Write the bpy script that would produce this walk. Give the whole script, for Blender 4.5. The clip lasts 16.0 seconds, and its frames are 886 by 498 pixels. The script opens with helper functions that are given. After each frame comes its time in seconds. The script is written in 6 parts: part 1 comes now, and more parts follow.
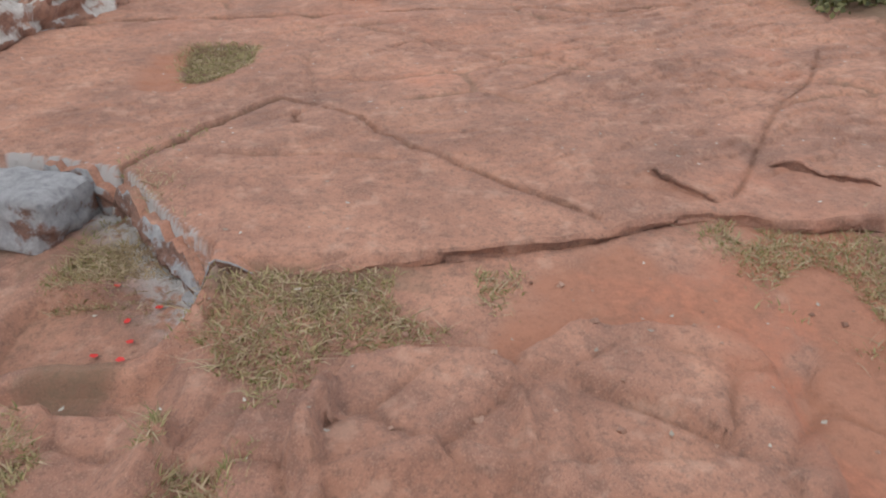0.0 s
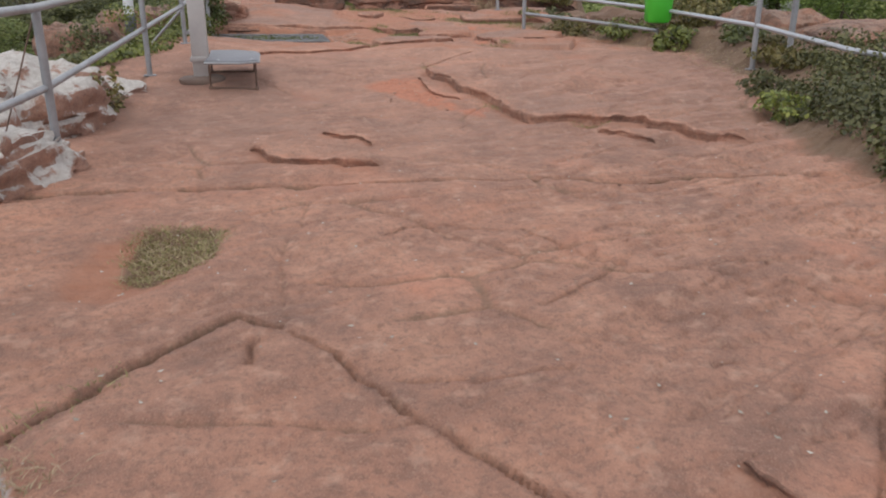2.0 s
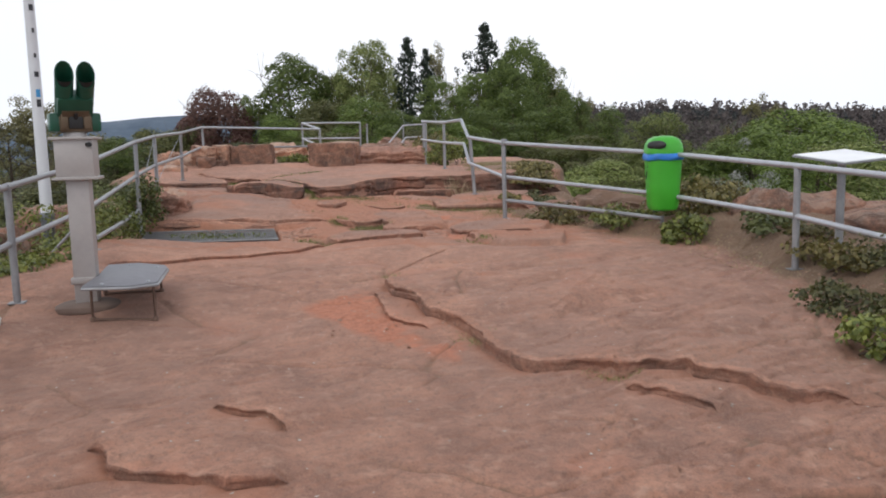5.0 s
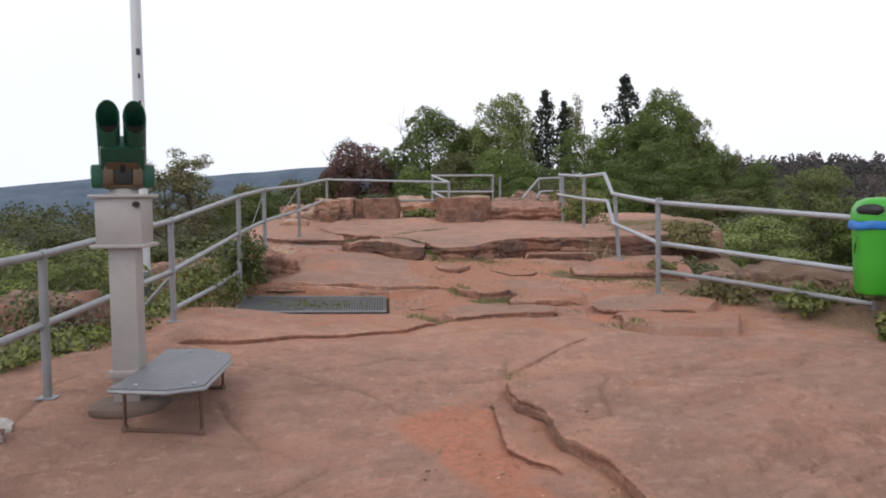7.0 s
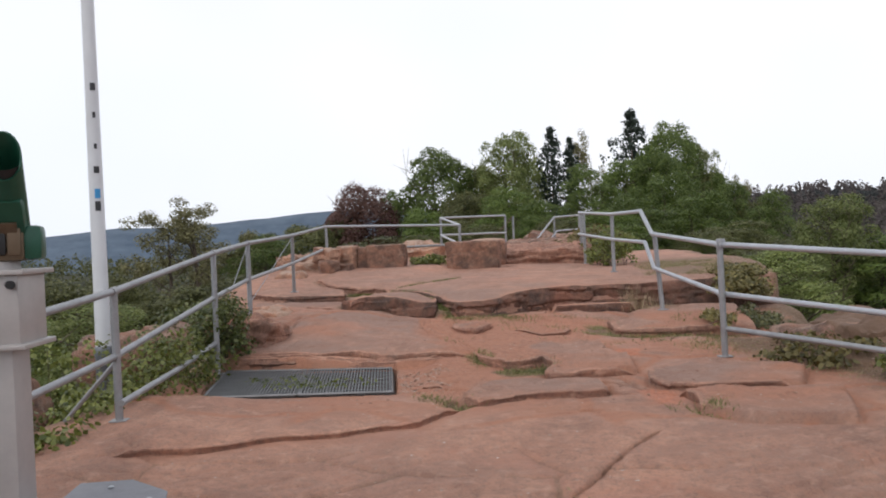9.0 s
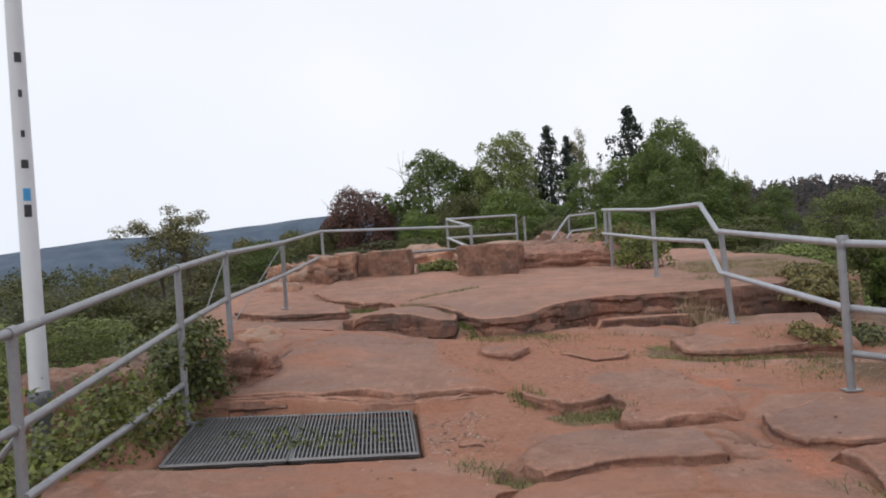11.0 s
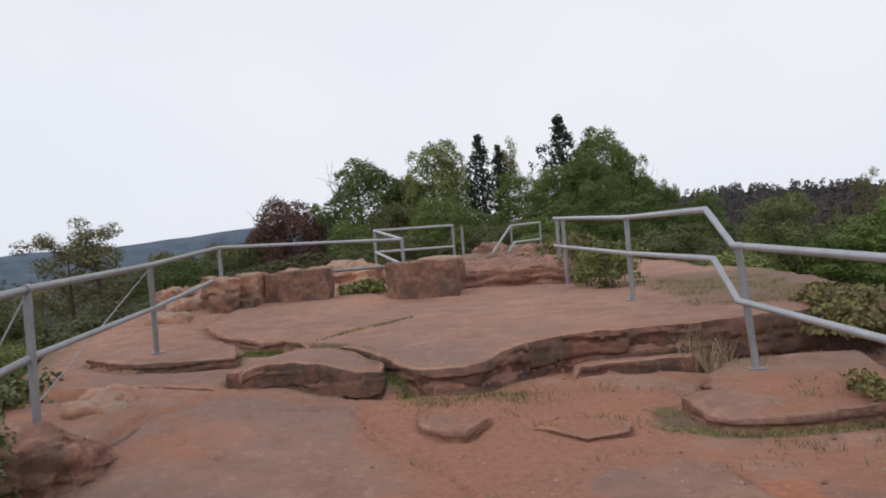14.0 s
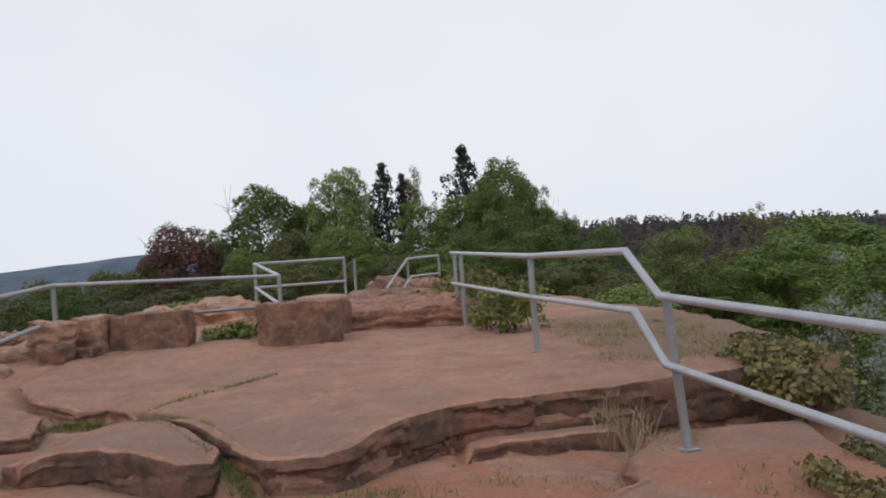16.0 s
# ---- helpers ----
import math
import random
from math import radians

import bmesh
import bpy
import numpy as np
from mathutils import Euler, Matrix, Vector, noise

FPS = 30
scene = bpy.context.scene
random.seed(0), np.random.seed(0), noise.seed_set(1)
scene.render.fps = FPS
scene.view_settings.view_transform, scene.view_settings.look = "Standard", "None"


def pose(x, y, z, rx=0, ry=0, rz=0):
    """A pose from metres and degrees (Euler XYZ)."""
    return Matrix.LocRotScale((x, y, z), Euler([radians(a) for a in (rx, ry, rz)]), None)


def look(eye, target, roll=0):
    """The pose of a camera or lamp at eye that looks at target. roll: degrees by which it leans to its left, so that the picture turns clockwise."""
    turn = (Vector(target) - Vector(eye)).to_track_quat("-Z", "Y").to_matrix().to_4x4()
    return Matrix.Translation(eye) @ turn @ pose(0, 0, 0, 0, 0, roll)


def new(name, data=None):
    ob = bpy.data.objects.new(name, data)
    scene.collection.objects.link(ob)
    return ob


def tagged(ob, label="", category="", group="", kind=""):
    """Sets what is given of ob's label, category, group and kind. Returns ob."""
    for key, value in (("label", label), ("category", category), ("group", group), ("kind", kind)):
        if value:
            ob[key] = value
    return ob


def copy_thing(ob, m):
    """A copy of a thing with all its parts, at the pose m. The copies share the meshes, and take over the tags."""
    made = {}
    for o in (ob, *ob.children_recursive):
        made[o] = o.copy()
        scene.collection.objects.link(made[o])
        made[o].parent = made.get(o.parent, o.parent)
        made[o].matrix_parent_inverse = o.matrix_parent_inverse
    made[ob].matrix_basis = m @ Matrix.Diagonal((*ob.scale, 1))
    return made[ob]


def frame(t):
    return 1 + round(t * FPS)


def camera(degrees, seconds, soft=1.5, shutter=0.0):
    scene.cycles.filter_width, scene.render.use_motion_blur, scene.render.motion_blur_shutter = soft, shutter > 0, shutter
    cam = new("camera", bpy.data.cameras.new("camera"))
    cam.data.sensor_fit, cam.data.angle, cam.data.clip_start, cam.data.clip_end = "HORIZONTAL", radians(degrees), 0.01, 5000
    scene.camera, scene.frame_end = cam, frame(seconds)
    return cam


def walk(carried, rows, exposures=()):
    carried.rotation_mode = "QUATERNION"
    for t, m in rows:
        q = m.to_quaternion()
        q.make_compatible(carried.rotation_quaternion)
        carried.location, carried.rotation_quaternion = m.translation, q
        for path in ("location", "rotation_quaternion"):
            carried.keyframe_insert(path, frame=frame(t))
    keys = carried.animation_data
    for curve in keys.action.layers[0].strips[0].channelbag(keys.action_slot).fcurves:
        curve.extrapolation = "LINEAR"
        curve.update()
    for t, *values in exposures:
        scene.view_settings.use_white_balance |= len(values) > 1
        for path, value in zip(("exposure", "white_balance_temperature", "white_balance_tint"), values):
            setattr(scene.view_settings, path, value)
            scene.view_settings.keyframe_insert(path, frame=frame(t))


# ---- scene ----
cam = camera(58.6, 16.0, 1.9, 0.2)
METRES, EYE, TILT, LEAN, TURN = 12.3, 1.5, 0.0, 0.0, 0.0
ROWS = [
    (0.0, 0.0, 0.0, 0.0, -0.05, -27.85, 0.1),
    (0.5, 0.0084, 0.0231, 0.003, 2.68, -27.18, -0.49),
    (1.0, 0.0139, 0.0409, 0.0052, 4.95, -25.11, -0.51),
    (1.5, 0.0092, 0.0648, 0.0057, 4.15, -21.99, -0.38),
    (2.0, 0.0021, 0.0917, 0.0082, 0.77, -19.49, -0.07),
    (2.5, 0.004, 0.1244, 0.0091, 2.44, -17.4, 1.46),
    (3.0, 0.0076, 0.1518, 0.0123, 4.43, -14.96, 2.33),
    (3.5, 0.0077, 0.1776, 0.0095, 2.48, -11.71, 1.98),
    (4.0, 0.0109, 0.2052, 0.0112, -1.12, -8.83, 1.25),
    (6.5, 0.014, 0.3679, 0.0225, 4.99, -5.93, 1.05),
    (7.0, 0.0107, 0.4016, 0.0233, 9.07, -3.55, 0.57),
    (7.5, 0.0051, 0.4329, 0.0279, 6.83, -2.08, 0.86),
    (8.0, 0.0005, 0.4686, 0.0265, 7.13, -0.7, 1.29),
    (8.5, -0.0058, 0.4988, 0.0289, 9.25, -0.68, 1.9),
    (11.0, -0.062, 0.6704, 0.0342, 9.28, -0.45, 3.7),
    (11.5, -0.0683, 0.7058, 0.035, 9.41, 0.12, 3.7),
    (12.0, -0.0733, 0.7362, 0.0352, 10.25, 0.76, 3.61),
    (12.5, -0.0811, 0.7648, 0.0369, 8.16, 0.35, 3.77),
    (13.0, -0.0831, 0.7983, 0.0362, 5.47, -0.38, 4.57),
    (13.5, -0.0832, 0.83, 0.0403, 5.47, -0.44, 4.61),
    (14.0, -0.0856, 0.8637, 0.0414, 4.31, -0.07, 4.37),
    (14.5, -0.0872, 0.8902, 0.0453, -0.25, -0.13, 4.22),
    (15.0, -0.0813, 0.926, 0.048, 0.23, 0.18, 4.42),
    (15.5, -0.0754, 0.949, 0.049, 0.5, 0.96, 3.85),
    (16.0, -0.0687, 0.9773, 0.0509, -2.62, 1.49, 4.04),
]
EXPO = [(0.0, 0.44), (2.0, 0.32), (4.0, 0.23), (8.0, 0.2), (11.0, 0.07), (16.0, -0.12)]
walk(cam, [(t, pose(0, 0, EYE, TILT, LEAN, TURN) @ pose(METRES * x, METRES * y, METRES * z, 90 + pitch, roll, yaw)) for t, x, y, z, yaw, pitch, roll in ROWS], EXPO)

# ---- world and sun: hazy overcast spring day ----
world = bpy.data.worlds.new("world")
scene.world = world
world.use_nodes = True
wn, wl = world.node_tree.nodes, world.node_tree.links
wn.clear()
sky = wn.new("ShaderNodeTexSky")
sky.sky_type = "NISHITA"
sky.sun_disc = False
sky.sun_elevation, sky.sun_rotation = radians(52), radians(205)
sky.air_density, sky.dust_density = 1.6, 6.0
bg_sky = wn.new("ShaderNodeBackground")
bg_sky.inputs[1].default_value = 0.06
wl.new(sky.outputs[0], bg_sky.inputs[0])
# cloud cover: soft, nearly white, a little uneven
tc = wn.new("ShaderNodeTexCoord")
cn = wn.new("ShaderNodeTexNoise")
cn.inputs["Scale"].default_value, cn.inputs["Detail"].default_value = 1.6, 3
wl.new(tc.outputs["Generated"], cn.inputs["Vector"])
cr = wn.new("ShaderNodeValToRGB")
cr.color_ramp.elements[0].position, cr.color_ramp.elements[0].color = 0.3, (0.79, 0.845, 0.945, 1)
cr.color_ramp.elements[1].position, cr.color_ramp.elements[1].color = 0.62, (0.915, 0.925, 0.98, 1)
wl.new(cn.outputs[0], cr.inputs[0])
bg_cloud = wn.new("ShaderNodeBackground")
wl.new(cr.outputs[0], bg_cloud.inputs[0])
# haze: the cover is brightest low over the land
sx = wn.new("ShaderNodeSeparateXYZ")
wl.new(tc.outputs["Generated"], sx.inputs[0])
glow = wn.new("ShaderNodeMapRange")
glow.inputs[1].default_value, glow.inputs[2].default_value = 0.22, 0.9
glow.inputs[3].default_value, glow.inputs[4].default_value = 1.07, 0.86
wl.new(sx.outputs[2], glow.inputs[0])
wl.new(glow.outputs[0], bg_cloud.inputs[1])
mixw = wn.new("ShaderNodeMixShader")
mixw.inputs[0].default_value = 0.92
wo = wn.new("ShaderNodeOutputWorld")
wl.new(bg_sky.outputs[0], mixw.inputs[1])
wl.new(bg_cloud.outputs[0], mixw.inputs[2])
wl.new(mixw.outputs[0], wo.inputs[0])
sun_data = bpy.data.lights.new("sun", "SUN")
sun_data.energy, sun_data.angle, sun_data.color = 0.7, radians(25), (1.0, 0.95, 0.88)
sun = new("sun", sun_data)
sun.matrix_world = look((-14, -18, 30), (0, 4, 0))


# ---- materials ----
def mat(name, rough=0.8, metal=0.0):
    m = bpy.data.materials.new(name)
    m.use_nodes = True
    nt = m.node_tree
    b = nt.nodes["Principled BSDF"]
    b.inputs["Roughness"].default_value = rough
    b.inputs["Metallic"].default_value = metal
    return m, nt, b


def node(nt, kind, **inputs):
    n = nt.nodes.new(kind)
    for k, v in inputs.items():
        n.inputs[k.replace("_", " ")].default_value = v
    return n


def noise_tex(nt, scale, detail=5.0, rough=0.6, stretch=None, spot="Object"):
    c = nt.nodes.new("ShaderNodeTexCoord")
    n = node(nt, "ShaderNodeTexNoise", Scale=scale, Detail=detail, Roughness=rough)
    if stretch:
        mp = nt.nodes.new("ShaderNodeMapping")
        mp.inputs["Scale"].default_value = stretch
        nt.links.new(c.outputs[spot], mp.inputs[0])
        nt.links.new(mp.outputs[0], n.inputs["Vector"])
    else:
        nt.links.new(c.outputs[spot], n.inputs["Vector"])
    return n.outputs[0]


def ramp(nt, fac, stops):
    r = nt.nodes.new("ShaderNodeValToRGB")
    els = r.color_ramp.elements
    while len(els) < len(stops):
        els.new(0.5)
    for e, (p, c) in zip(els, stops):
        e.position = p
        e.color = (*c, 1) if len(c) == 3 else c
    nt.links.new(fac, r.inputs[0])
    return r.outputs[0]


def grey(nt, fac, a, b):
    """A 0..1 mask that rises from a to b."""
    return ramp(nt, fac, [(a, (0, 0, 0)), (b, (1, 1, 1))])


def mix(nt, fac, a, b, blend="MIX"):
    m = nt.nodes.new("ShaderNodeMix")
    m.data_type, m.blend_type = "RGBA", blend
    for sock, v in ((m.inputs[0], fac), (m.inputs[6], a), (m.inputs[7], b)):
        if isinstance(v, (int, float)):
            sock.default_value = v
        elif isinstance(v, tuple):
            sock.default_value = (*v, 1)
        else:
            nt.links.new(v, sock)
    return m.outputs[2]


def times(nt, a, b):
    m = nt.nodes.new("ShaderNodeMath")
    m.operation = "MULTIPLY"
    for sock, v in zip(m.inputs, (a, b)):
        if isinstance(v, (int, float)):
            sock.default_value = v
        else:
            nt.links.new(v, sock)
    return m.outputs[0]


def bump(nt, b, height, strength, dist):
    n = nt.nodes.new("ShaderNodeBump")
    n.inputs["Strength"].default_value, n.inputs["Distance"].default_value = strength, dist
    nt.links.new(height, n.inputs["Height"])
    nt.links.new(n.outputs[0], b.inputs["Normal"])


def attr(nt, name):
    a = nt.nodes.new("ShaderNodeAttribute")
    a.attribute_name = name
    return a.outputs["Fac"]


def simple(name, colour, rough=0.6, metal=0.0, vary=0.25, scale=12.0, relief=0.15, dist=0.004):
    """One material of a colour, with blotches, grain and fine relief."""
    m, nt, b = mat(name, rough, metal)
    dark = tuple(c * (1 - vary) for c in colour)
    light = tuple(min(1, c * (1 + vary)) for c in colour)
    big = noise_tex(nt, scale * 0.2, 4)
    fine = noise_tex(nt, scale, 6, 0.7)
    base = ramp(nt, big, [(0.3, dark), (0.7, light)])
    col = mix(nt, 0.35, base, ramp(nt, fine, [(0.3, dark), (0.7, light)]))
    nt.links.new(col, b.inputs["Base Color"])
    if relief:
        bump(nt, b, fine, relief, dist)
    return m


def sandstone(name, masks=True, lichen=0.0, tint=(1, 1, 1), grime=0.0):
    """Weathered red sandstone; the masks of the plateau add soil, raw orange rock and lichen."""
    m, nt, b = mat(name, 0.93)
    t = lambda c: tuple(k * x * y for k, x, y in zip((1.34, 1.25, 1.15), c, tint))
    big = noise_tex(nt, 0.55, 5, 0.62)
    mid = noise_tex(nt, 2.6, 8, 0.7)
    fine = noise_tex(nt, 22, 8, 0.75)
    grit = noise_tex(nt, 160, 3, 0.7)
    col = ramp(nt, big, [(0.36, t((0.255, 0.148, 0.118))), (0.5, t((0.355, 0.190, 0.142))), (0.62, t((0.45, 0.24, 0.172)))])
    stain = ramp(nt, mid, [(0.36, t((0.19, 0.118, 0.098))), (0.50, t((0.36, 0.200, 0.150))), (0.62, t((0.50, 0.29, 0.215)))])
    col = mix(nt, 0.55, col, stain)
    streak = noise_tex(nt, 4.5, 7, 0.72, (0.7, 1.25, 1.6))
    col = mix(nt, times(nt, grey(nt, streak, 0.54, 0.66), 0.30), col, t((0.175, 0.110, 0.092)))
    col = mix(nt, times(nt, grey(nt, fine, 0.49, 0.60), 0.50), col, t((0.175, 0.112, 0.094)))
    speck = noise_tex(nt, 60, 4, 0.7)
    col = mix(nt, times(nt, grey(nt, speck, 0.54, 0.64), 0.50), col, t((0.15, 0.095, 0.08)))
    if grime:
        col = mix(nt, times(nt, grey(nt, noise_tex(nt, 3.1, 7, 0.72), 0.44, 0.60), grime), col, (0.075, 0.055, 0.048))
    col = mix(nt, times(nt, grey(nt, grit, 0.54, 0.68), 0.45), col, t((0.58, 0.37, 0.29)))
    pale = noise_tex(nt, 9, 5, 0.65)
    col = mix(nt, times(nt, grey(nt, pale, 0.55, 0.66), 0.38), col, t((0.53, 0.36, 0.29)))
    rose = noise_tex(nt, 1.1, 4, 0.6)
    col = mix(nt, times(nt, grey(nt, rose, 0.58, 0.75), 0.45), col, t((0.46, 0.205, 0.145)))
    if masks:
        edge = mix(nt, 0.5, mid, fine)
        skin = mix(nt, grey(nt, fine, 0.36, 0.62), (0.215, 0.148, 0.126), (0.37, 0.262, 0.222))
        col = mix(nt, times(nt, times(nt, attr(nt, "crust"), grey(nt, mid, 0.30, 0.52)), 0.62), col, skin)
        for mask, colour, amount in (("soil", (0.49, 0.215, 0.130), 0.72), ("orange", (0.57, 0.225, 0.135), 0.85), ("dirt", (0.195, 0.138, 0.088), 0.8)):
            a = attr(nt, mask)
            two = mix(nt, grey(nt, fine, 0.38, 0.60), tuple(c * 0.76 for c in colour), tuple(c * 1.12 for c in colour))
            lift = nt.nodes.new("ShaderNodeMath")
            lift.operation = "MULTIPLY_ADD"
            nt.links.new(edge, lift.inputs[0])
            lift.inputs[1].default_value = 0.9
            nt.links.new(a, lift.inputs[2])
            col = mix(nt, times(nt, times(nt, grey(nt, lift.outputs[0], 0.60, 1.15), amount), grey(nt, a, 0.02, 0.25)), col, two)
        lich = attr(nt, "lichen")
        spots = noise_tex(nt, 7, 6, 0.7)
        sp = nt.nodes.new("ShaderNodeMath")
        sp.operation = "MULTIPLY"
        nt.links.new(grey(nt, spots, 0.38, 0.47), sp.inputs[0])
        nt.links.new(lich, sp.inputs[1])
        col = mix(nt, sp.outputs[0], col, (0.55, 0.54, 0.53))
    elif lichen:
        spots = noise_tex(nt, 3.4, 8, 0.72)
        n = nt.nodes.new("ShaderNodeNewGeometry")
        s = nt.nodes.new("ShaderNodeSeparateXYZ")
        nt.links.new(n.outputs["Normal"], s.inputs[0])
        up = nt.nodes.new("ShaderNodeMath")
        up.operation = "MULTIPLY_ADD"
        nt.links.new(s.outputs[2], up.inputs[0])
        up.inputs[1].default_value = 0.16
        nt.links.new(spots, up.inputs[2])
        cap = mix(nt, grey(nt, fine, 0.35, 0.65), (0.28, 0.28, 0.29), (0.48, 0.48, 0.49)) if lichen > 1.1 else mix(nt, grey(nt, fine, 0.35, 0.65), (0.50, 0.45, 0.41), (0.72, 0.68, 0.64)) if lichen > 0.9 else mix(nt, grey(nt, fine, 0.35, 0.65), (0.42, 0.30, 0.24), (0.60, 0.47, 0.38))
        col = mix(nt, times(nt, grey(nt, up.outputs[0], 0.66 - (0.12 if lichen < 1.1 else 0.155) * lichen, 0.72 - (0.12 if lichen < 1.1 else 0.155) * lichen), min(1, lichen)), col, cap)
    nt.links.new(col, b.inputs["Base Color"])
    h = mix(nt, 0.35, mix(nt, 0.65, mid, fine), grit)
    bump(nt, b, h, 1.0, 0.037)
    return m


def foliage(name, dark, light, rough=0.6):
    """Leaves: each leaf its own shade, each plant a little different, some light through."""
    m, nt, b = mat(name, rough)
    g = nt.nodes.new("ShaderNodeNewGeometry")
    o = nt.nodes.new("ShaderNodeObjectInfo")
    col = ramp(nt, g.outputs["Random Per Island"], [(0.0, dark), (1.0, light)])
    hsv = nt.nodes.new("ShaderNodeHueSaturation")
    v = nt.nodes.new("ShaderNodeMapRange")
    v.inputs[3].default_value, v.inputs[4].default_value = 0.75, 1.2
    nt.links.new(o.outputs["Random"], v.inputs[0])
    nt.links.new(v.outputs[0], hsv.inputs["Value"])
    nt.links.new(col, hsv.inputs["Color"])
    nt.links.new(hsv.outputs[0], b.inputs["Base Color"])
    tr = nt.nodes.new("ShaderNodeBsdfTranslucent")
    nt.links.new(hsv.outputs[0], tr.inputs[0])
    ms = nt.nodes.new("ShaderNodeMixShader")
    ms.inputs[0].default_value = 0.3
    nt.links.new(b.outputs[0], ms.inputs[1])
    nt.links.new(tr.outputs[0], ms.inputs[2])
    nt.links.new(ms.outputs[0], nt.nodes["Material Output"].inputs[0])
    return m


M_ROCK = sandstone("red_sandstone")
M_ROCK_FACE = sandstone("broken_sandstone_face", False, 0.0, (0.92, 0.9, 0.9), 0.5)
# side faces of the slabs: little more than half the tint, denser dark blotches
M_DARK_FACE = sandstone("dark_sandstone_face", False, 0.0, (0.54, 0.52, 0.53), 0.85)
M_LICHEN_FACE = sandstone("lichen_grey_face", False, 1.15, (0.62, 0.64, 0.68), 0.5)
M_BLOCK = sandstone("cut_sandstone", False, 0.30, (0.66, 0.66, 0.65), 0.75)
M_BLOCK_PALE = sandstone("pale_worn_sandstone", False, 0.6, (1.12, 1.17, 1.13), 0.5)
M_WHITE_ROCK = sandstone("lichen_sandstone", False, 1.0, (0.8, 0.85, 0.9))
M_STEEL = simple("galvanised_steel", (0.30, 0.305, 0.32), 0.45, 0.45, 0.22, 30, 0.12, 0.002)
M_STEEL_NEW = simple("bright_galvanised_steel", (0.44, 0.455, 0.49), 0.38, 0.45, 0.18, 30, 0.1, 0.002)
M_RUST = simple("rusty_iron", (0.16, 0.10, 0.075), 0.7, 0.3, 0.35, 30)
M_COLUMN = simple("brushed_grey_column", (0.40, 0.375, 0.365), 0.45, 0.35, 0.14, 14, 0.06, 0.002)
M_GREEN_PAINT = simple("dark_green_paint", (0.012, 0.075, 0.045), 0.35, 0.1, 0.3, 20, 0.1, 0.002)
M_BRASS = simple("worn_bronze_plate", (0.14, 0.10, 0.065), 0.45, 0.5, 0.3, 30)
M_BLACK = simple("black_rubber", (0.012, 0.012, 0.013), 0.5, 0, 0.2, 20, 0.05)
M_BIN = simple("bright_green_plastic", (0.055, 0.40, 0.03), 0.38, 0, 0.1, 8, 0.04, 0.002)
M_BAG = simple("blue_plastic_bag", (0.03, 0.20, 0.62), 0.35, 0, 0.25, 25, 0.5, 0.01)
M_POLE = simple("white_pole_paint", (0.66, 0.67, 0.70), 0.4, 0, 0.08, 9, 0.05, 0.002)
M_POLE_FOOT = simple("grey_pole_sleeve", (0.16, 0.17, 0.19), 0.5, 0.3, 0.2, 12)
M_STICK_D = simple("dark_sticker", (0.03, 0.03, 0.035), 0.5, 0, 0.3, 40, 0)
M_STICK_B = simple("blue_sticker", (0.05, 0.30, 0.62), 0.5, 0, 0.1, 40, 0)
M_STICK_W = simple("pale_sticker", (0.6, 0.62, 0.6), 0.5, 0, 0.1, 40, 0)
M_PANEL = simple("white_board_face", (0.78, 0.80, 0.82), 0.25, 0, 0.04, 8, 0.02)
M_GRATE = simple("dull_steel_grating", (0.20, 0.20, 0.205), 0.55, 0.4, 0.25, 25, 0.1, 0.002)
M_CONCRETE = simple("stained_concrete", (0.16, 0.115, 0.095), 0.9, 0, 0.25, 16, 0.4, 0.006)
M_PIT = simple("dark_soil", (0.085, 0.062, 0.048), 0.95, 0, 0.3, 20, 0.5, 0.01)
M_EARTH = simple("dry_brown_earth", (0.17, 0.105, 0.072), 0.95, 0, 0.35, 14, 0.6, 0.03)
M_BARK = simple("bark", (0.10, 0.075, 0.055), 0.9, 0, 0.3, 9, 0.6, 0.03)
M_LEAF = foliage("fresh_green_leaves", (0.058, 0.096, 0.020), (0.205, 0.270, 0.060))
M_LEAF_LIGHT = foliage("pale_spring_leaves", (0.111, 0.156, 0.039), (0.319, 0.351, 0.117))
M_LEAF_OLIVE = foliage("olive_spring_leaves", (0.060, 0.072, 0.024), (0.185, 0.185, 0.062))
M_LEAF_PURPLE = foliage("copper_beech_leaves", (0.091, 0.042, 0.034), (0.210, 0.105, 0.081))
M_LEAF_BUD = foliage("sparse_buds", (0.120, 0.112, 0.050), (0.290, 0.265, 0.115))
M_NEEDLE = foliage("dark_needles", (0.018, 0.031, 0.023), (0.052, 0.072, 0.049))
M_IVY = foliage("bush_leaves", (0.066, 0.092, 0.020), (0.29, 0.315, 0.075), 0.45)
M_IVY_DARK = foliage("ivy_leaves", (0.040, 0.060, 0.016), (0.185, 0.205, 0.065), 0.4)
M_IVY_DRY = foliage("yellowed_bramble_leaves", (0.065, 0.065, 0.020), (0.26, 0.215, 0.075), 0.5)
M_IVY_OLIVE = foliage("olive_bush_leaves", (0.045, 0.055, 0.018), (0.20, 0.195, 0.075), 0.5)
M_DECK = simple("ribbed_steel_deck", (0.19, 0.19, 0.21), 0.5, 0.4, 0.15, 90, 0.5, 0.003)
M_BLOSSOM = foliage("white_blossom", (0.25, 0.27, 0.22), (0.52, 0.53, 0.48))
M_GRASS = foliage("dry_and_green_grass", (0.16, 0.165, 0.05), (0.50, 0.41, 0.22))
M_TUFT = foliage("green_grass_tufts", (0.085, 0.105, 0.03), (0.34, 0.32, 0.13))
M_STRAW = foliage("dry_straw", (0.28, 0.20, 0.11), (0.60, 0.48, 0.32))
M_CHIP = foliage("sandstone_chips", (0.26, 0.14, 0.10), (0.52, 0.34, 0.26), 0.95)
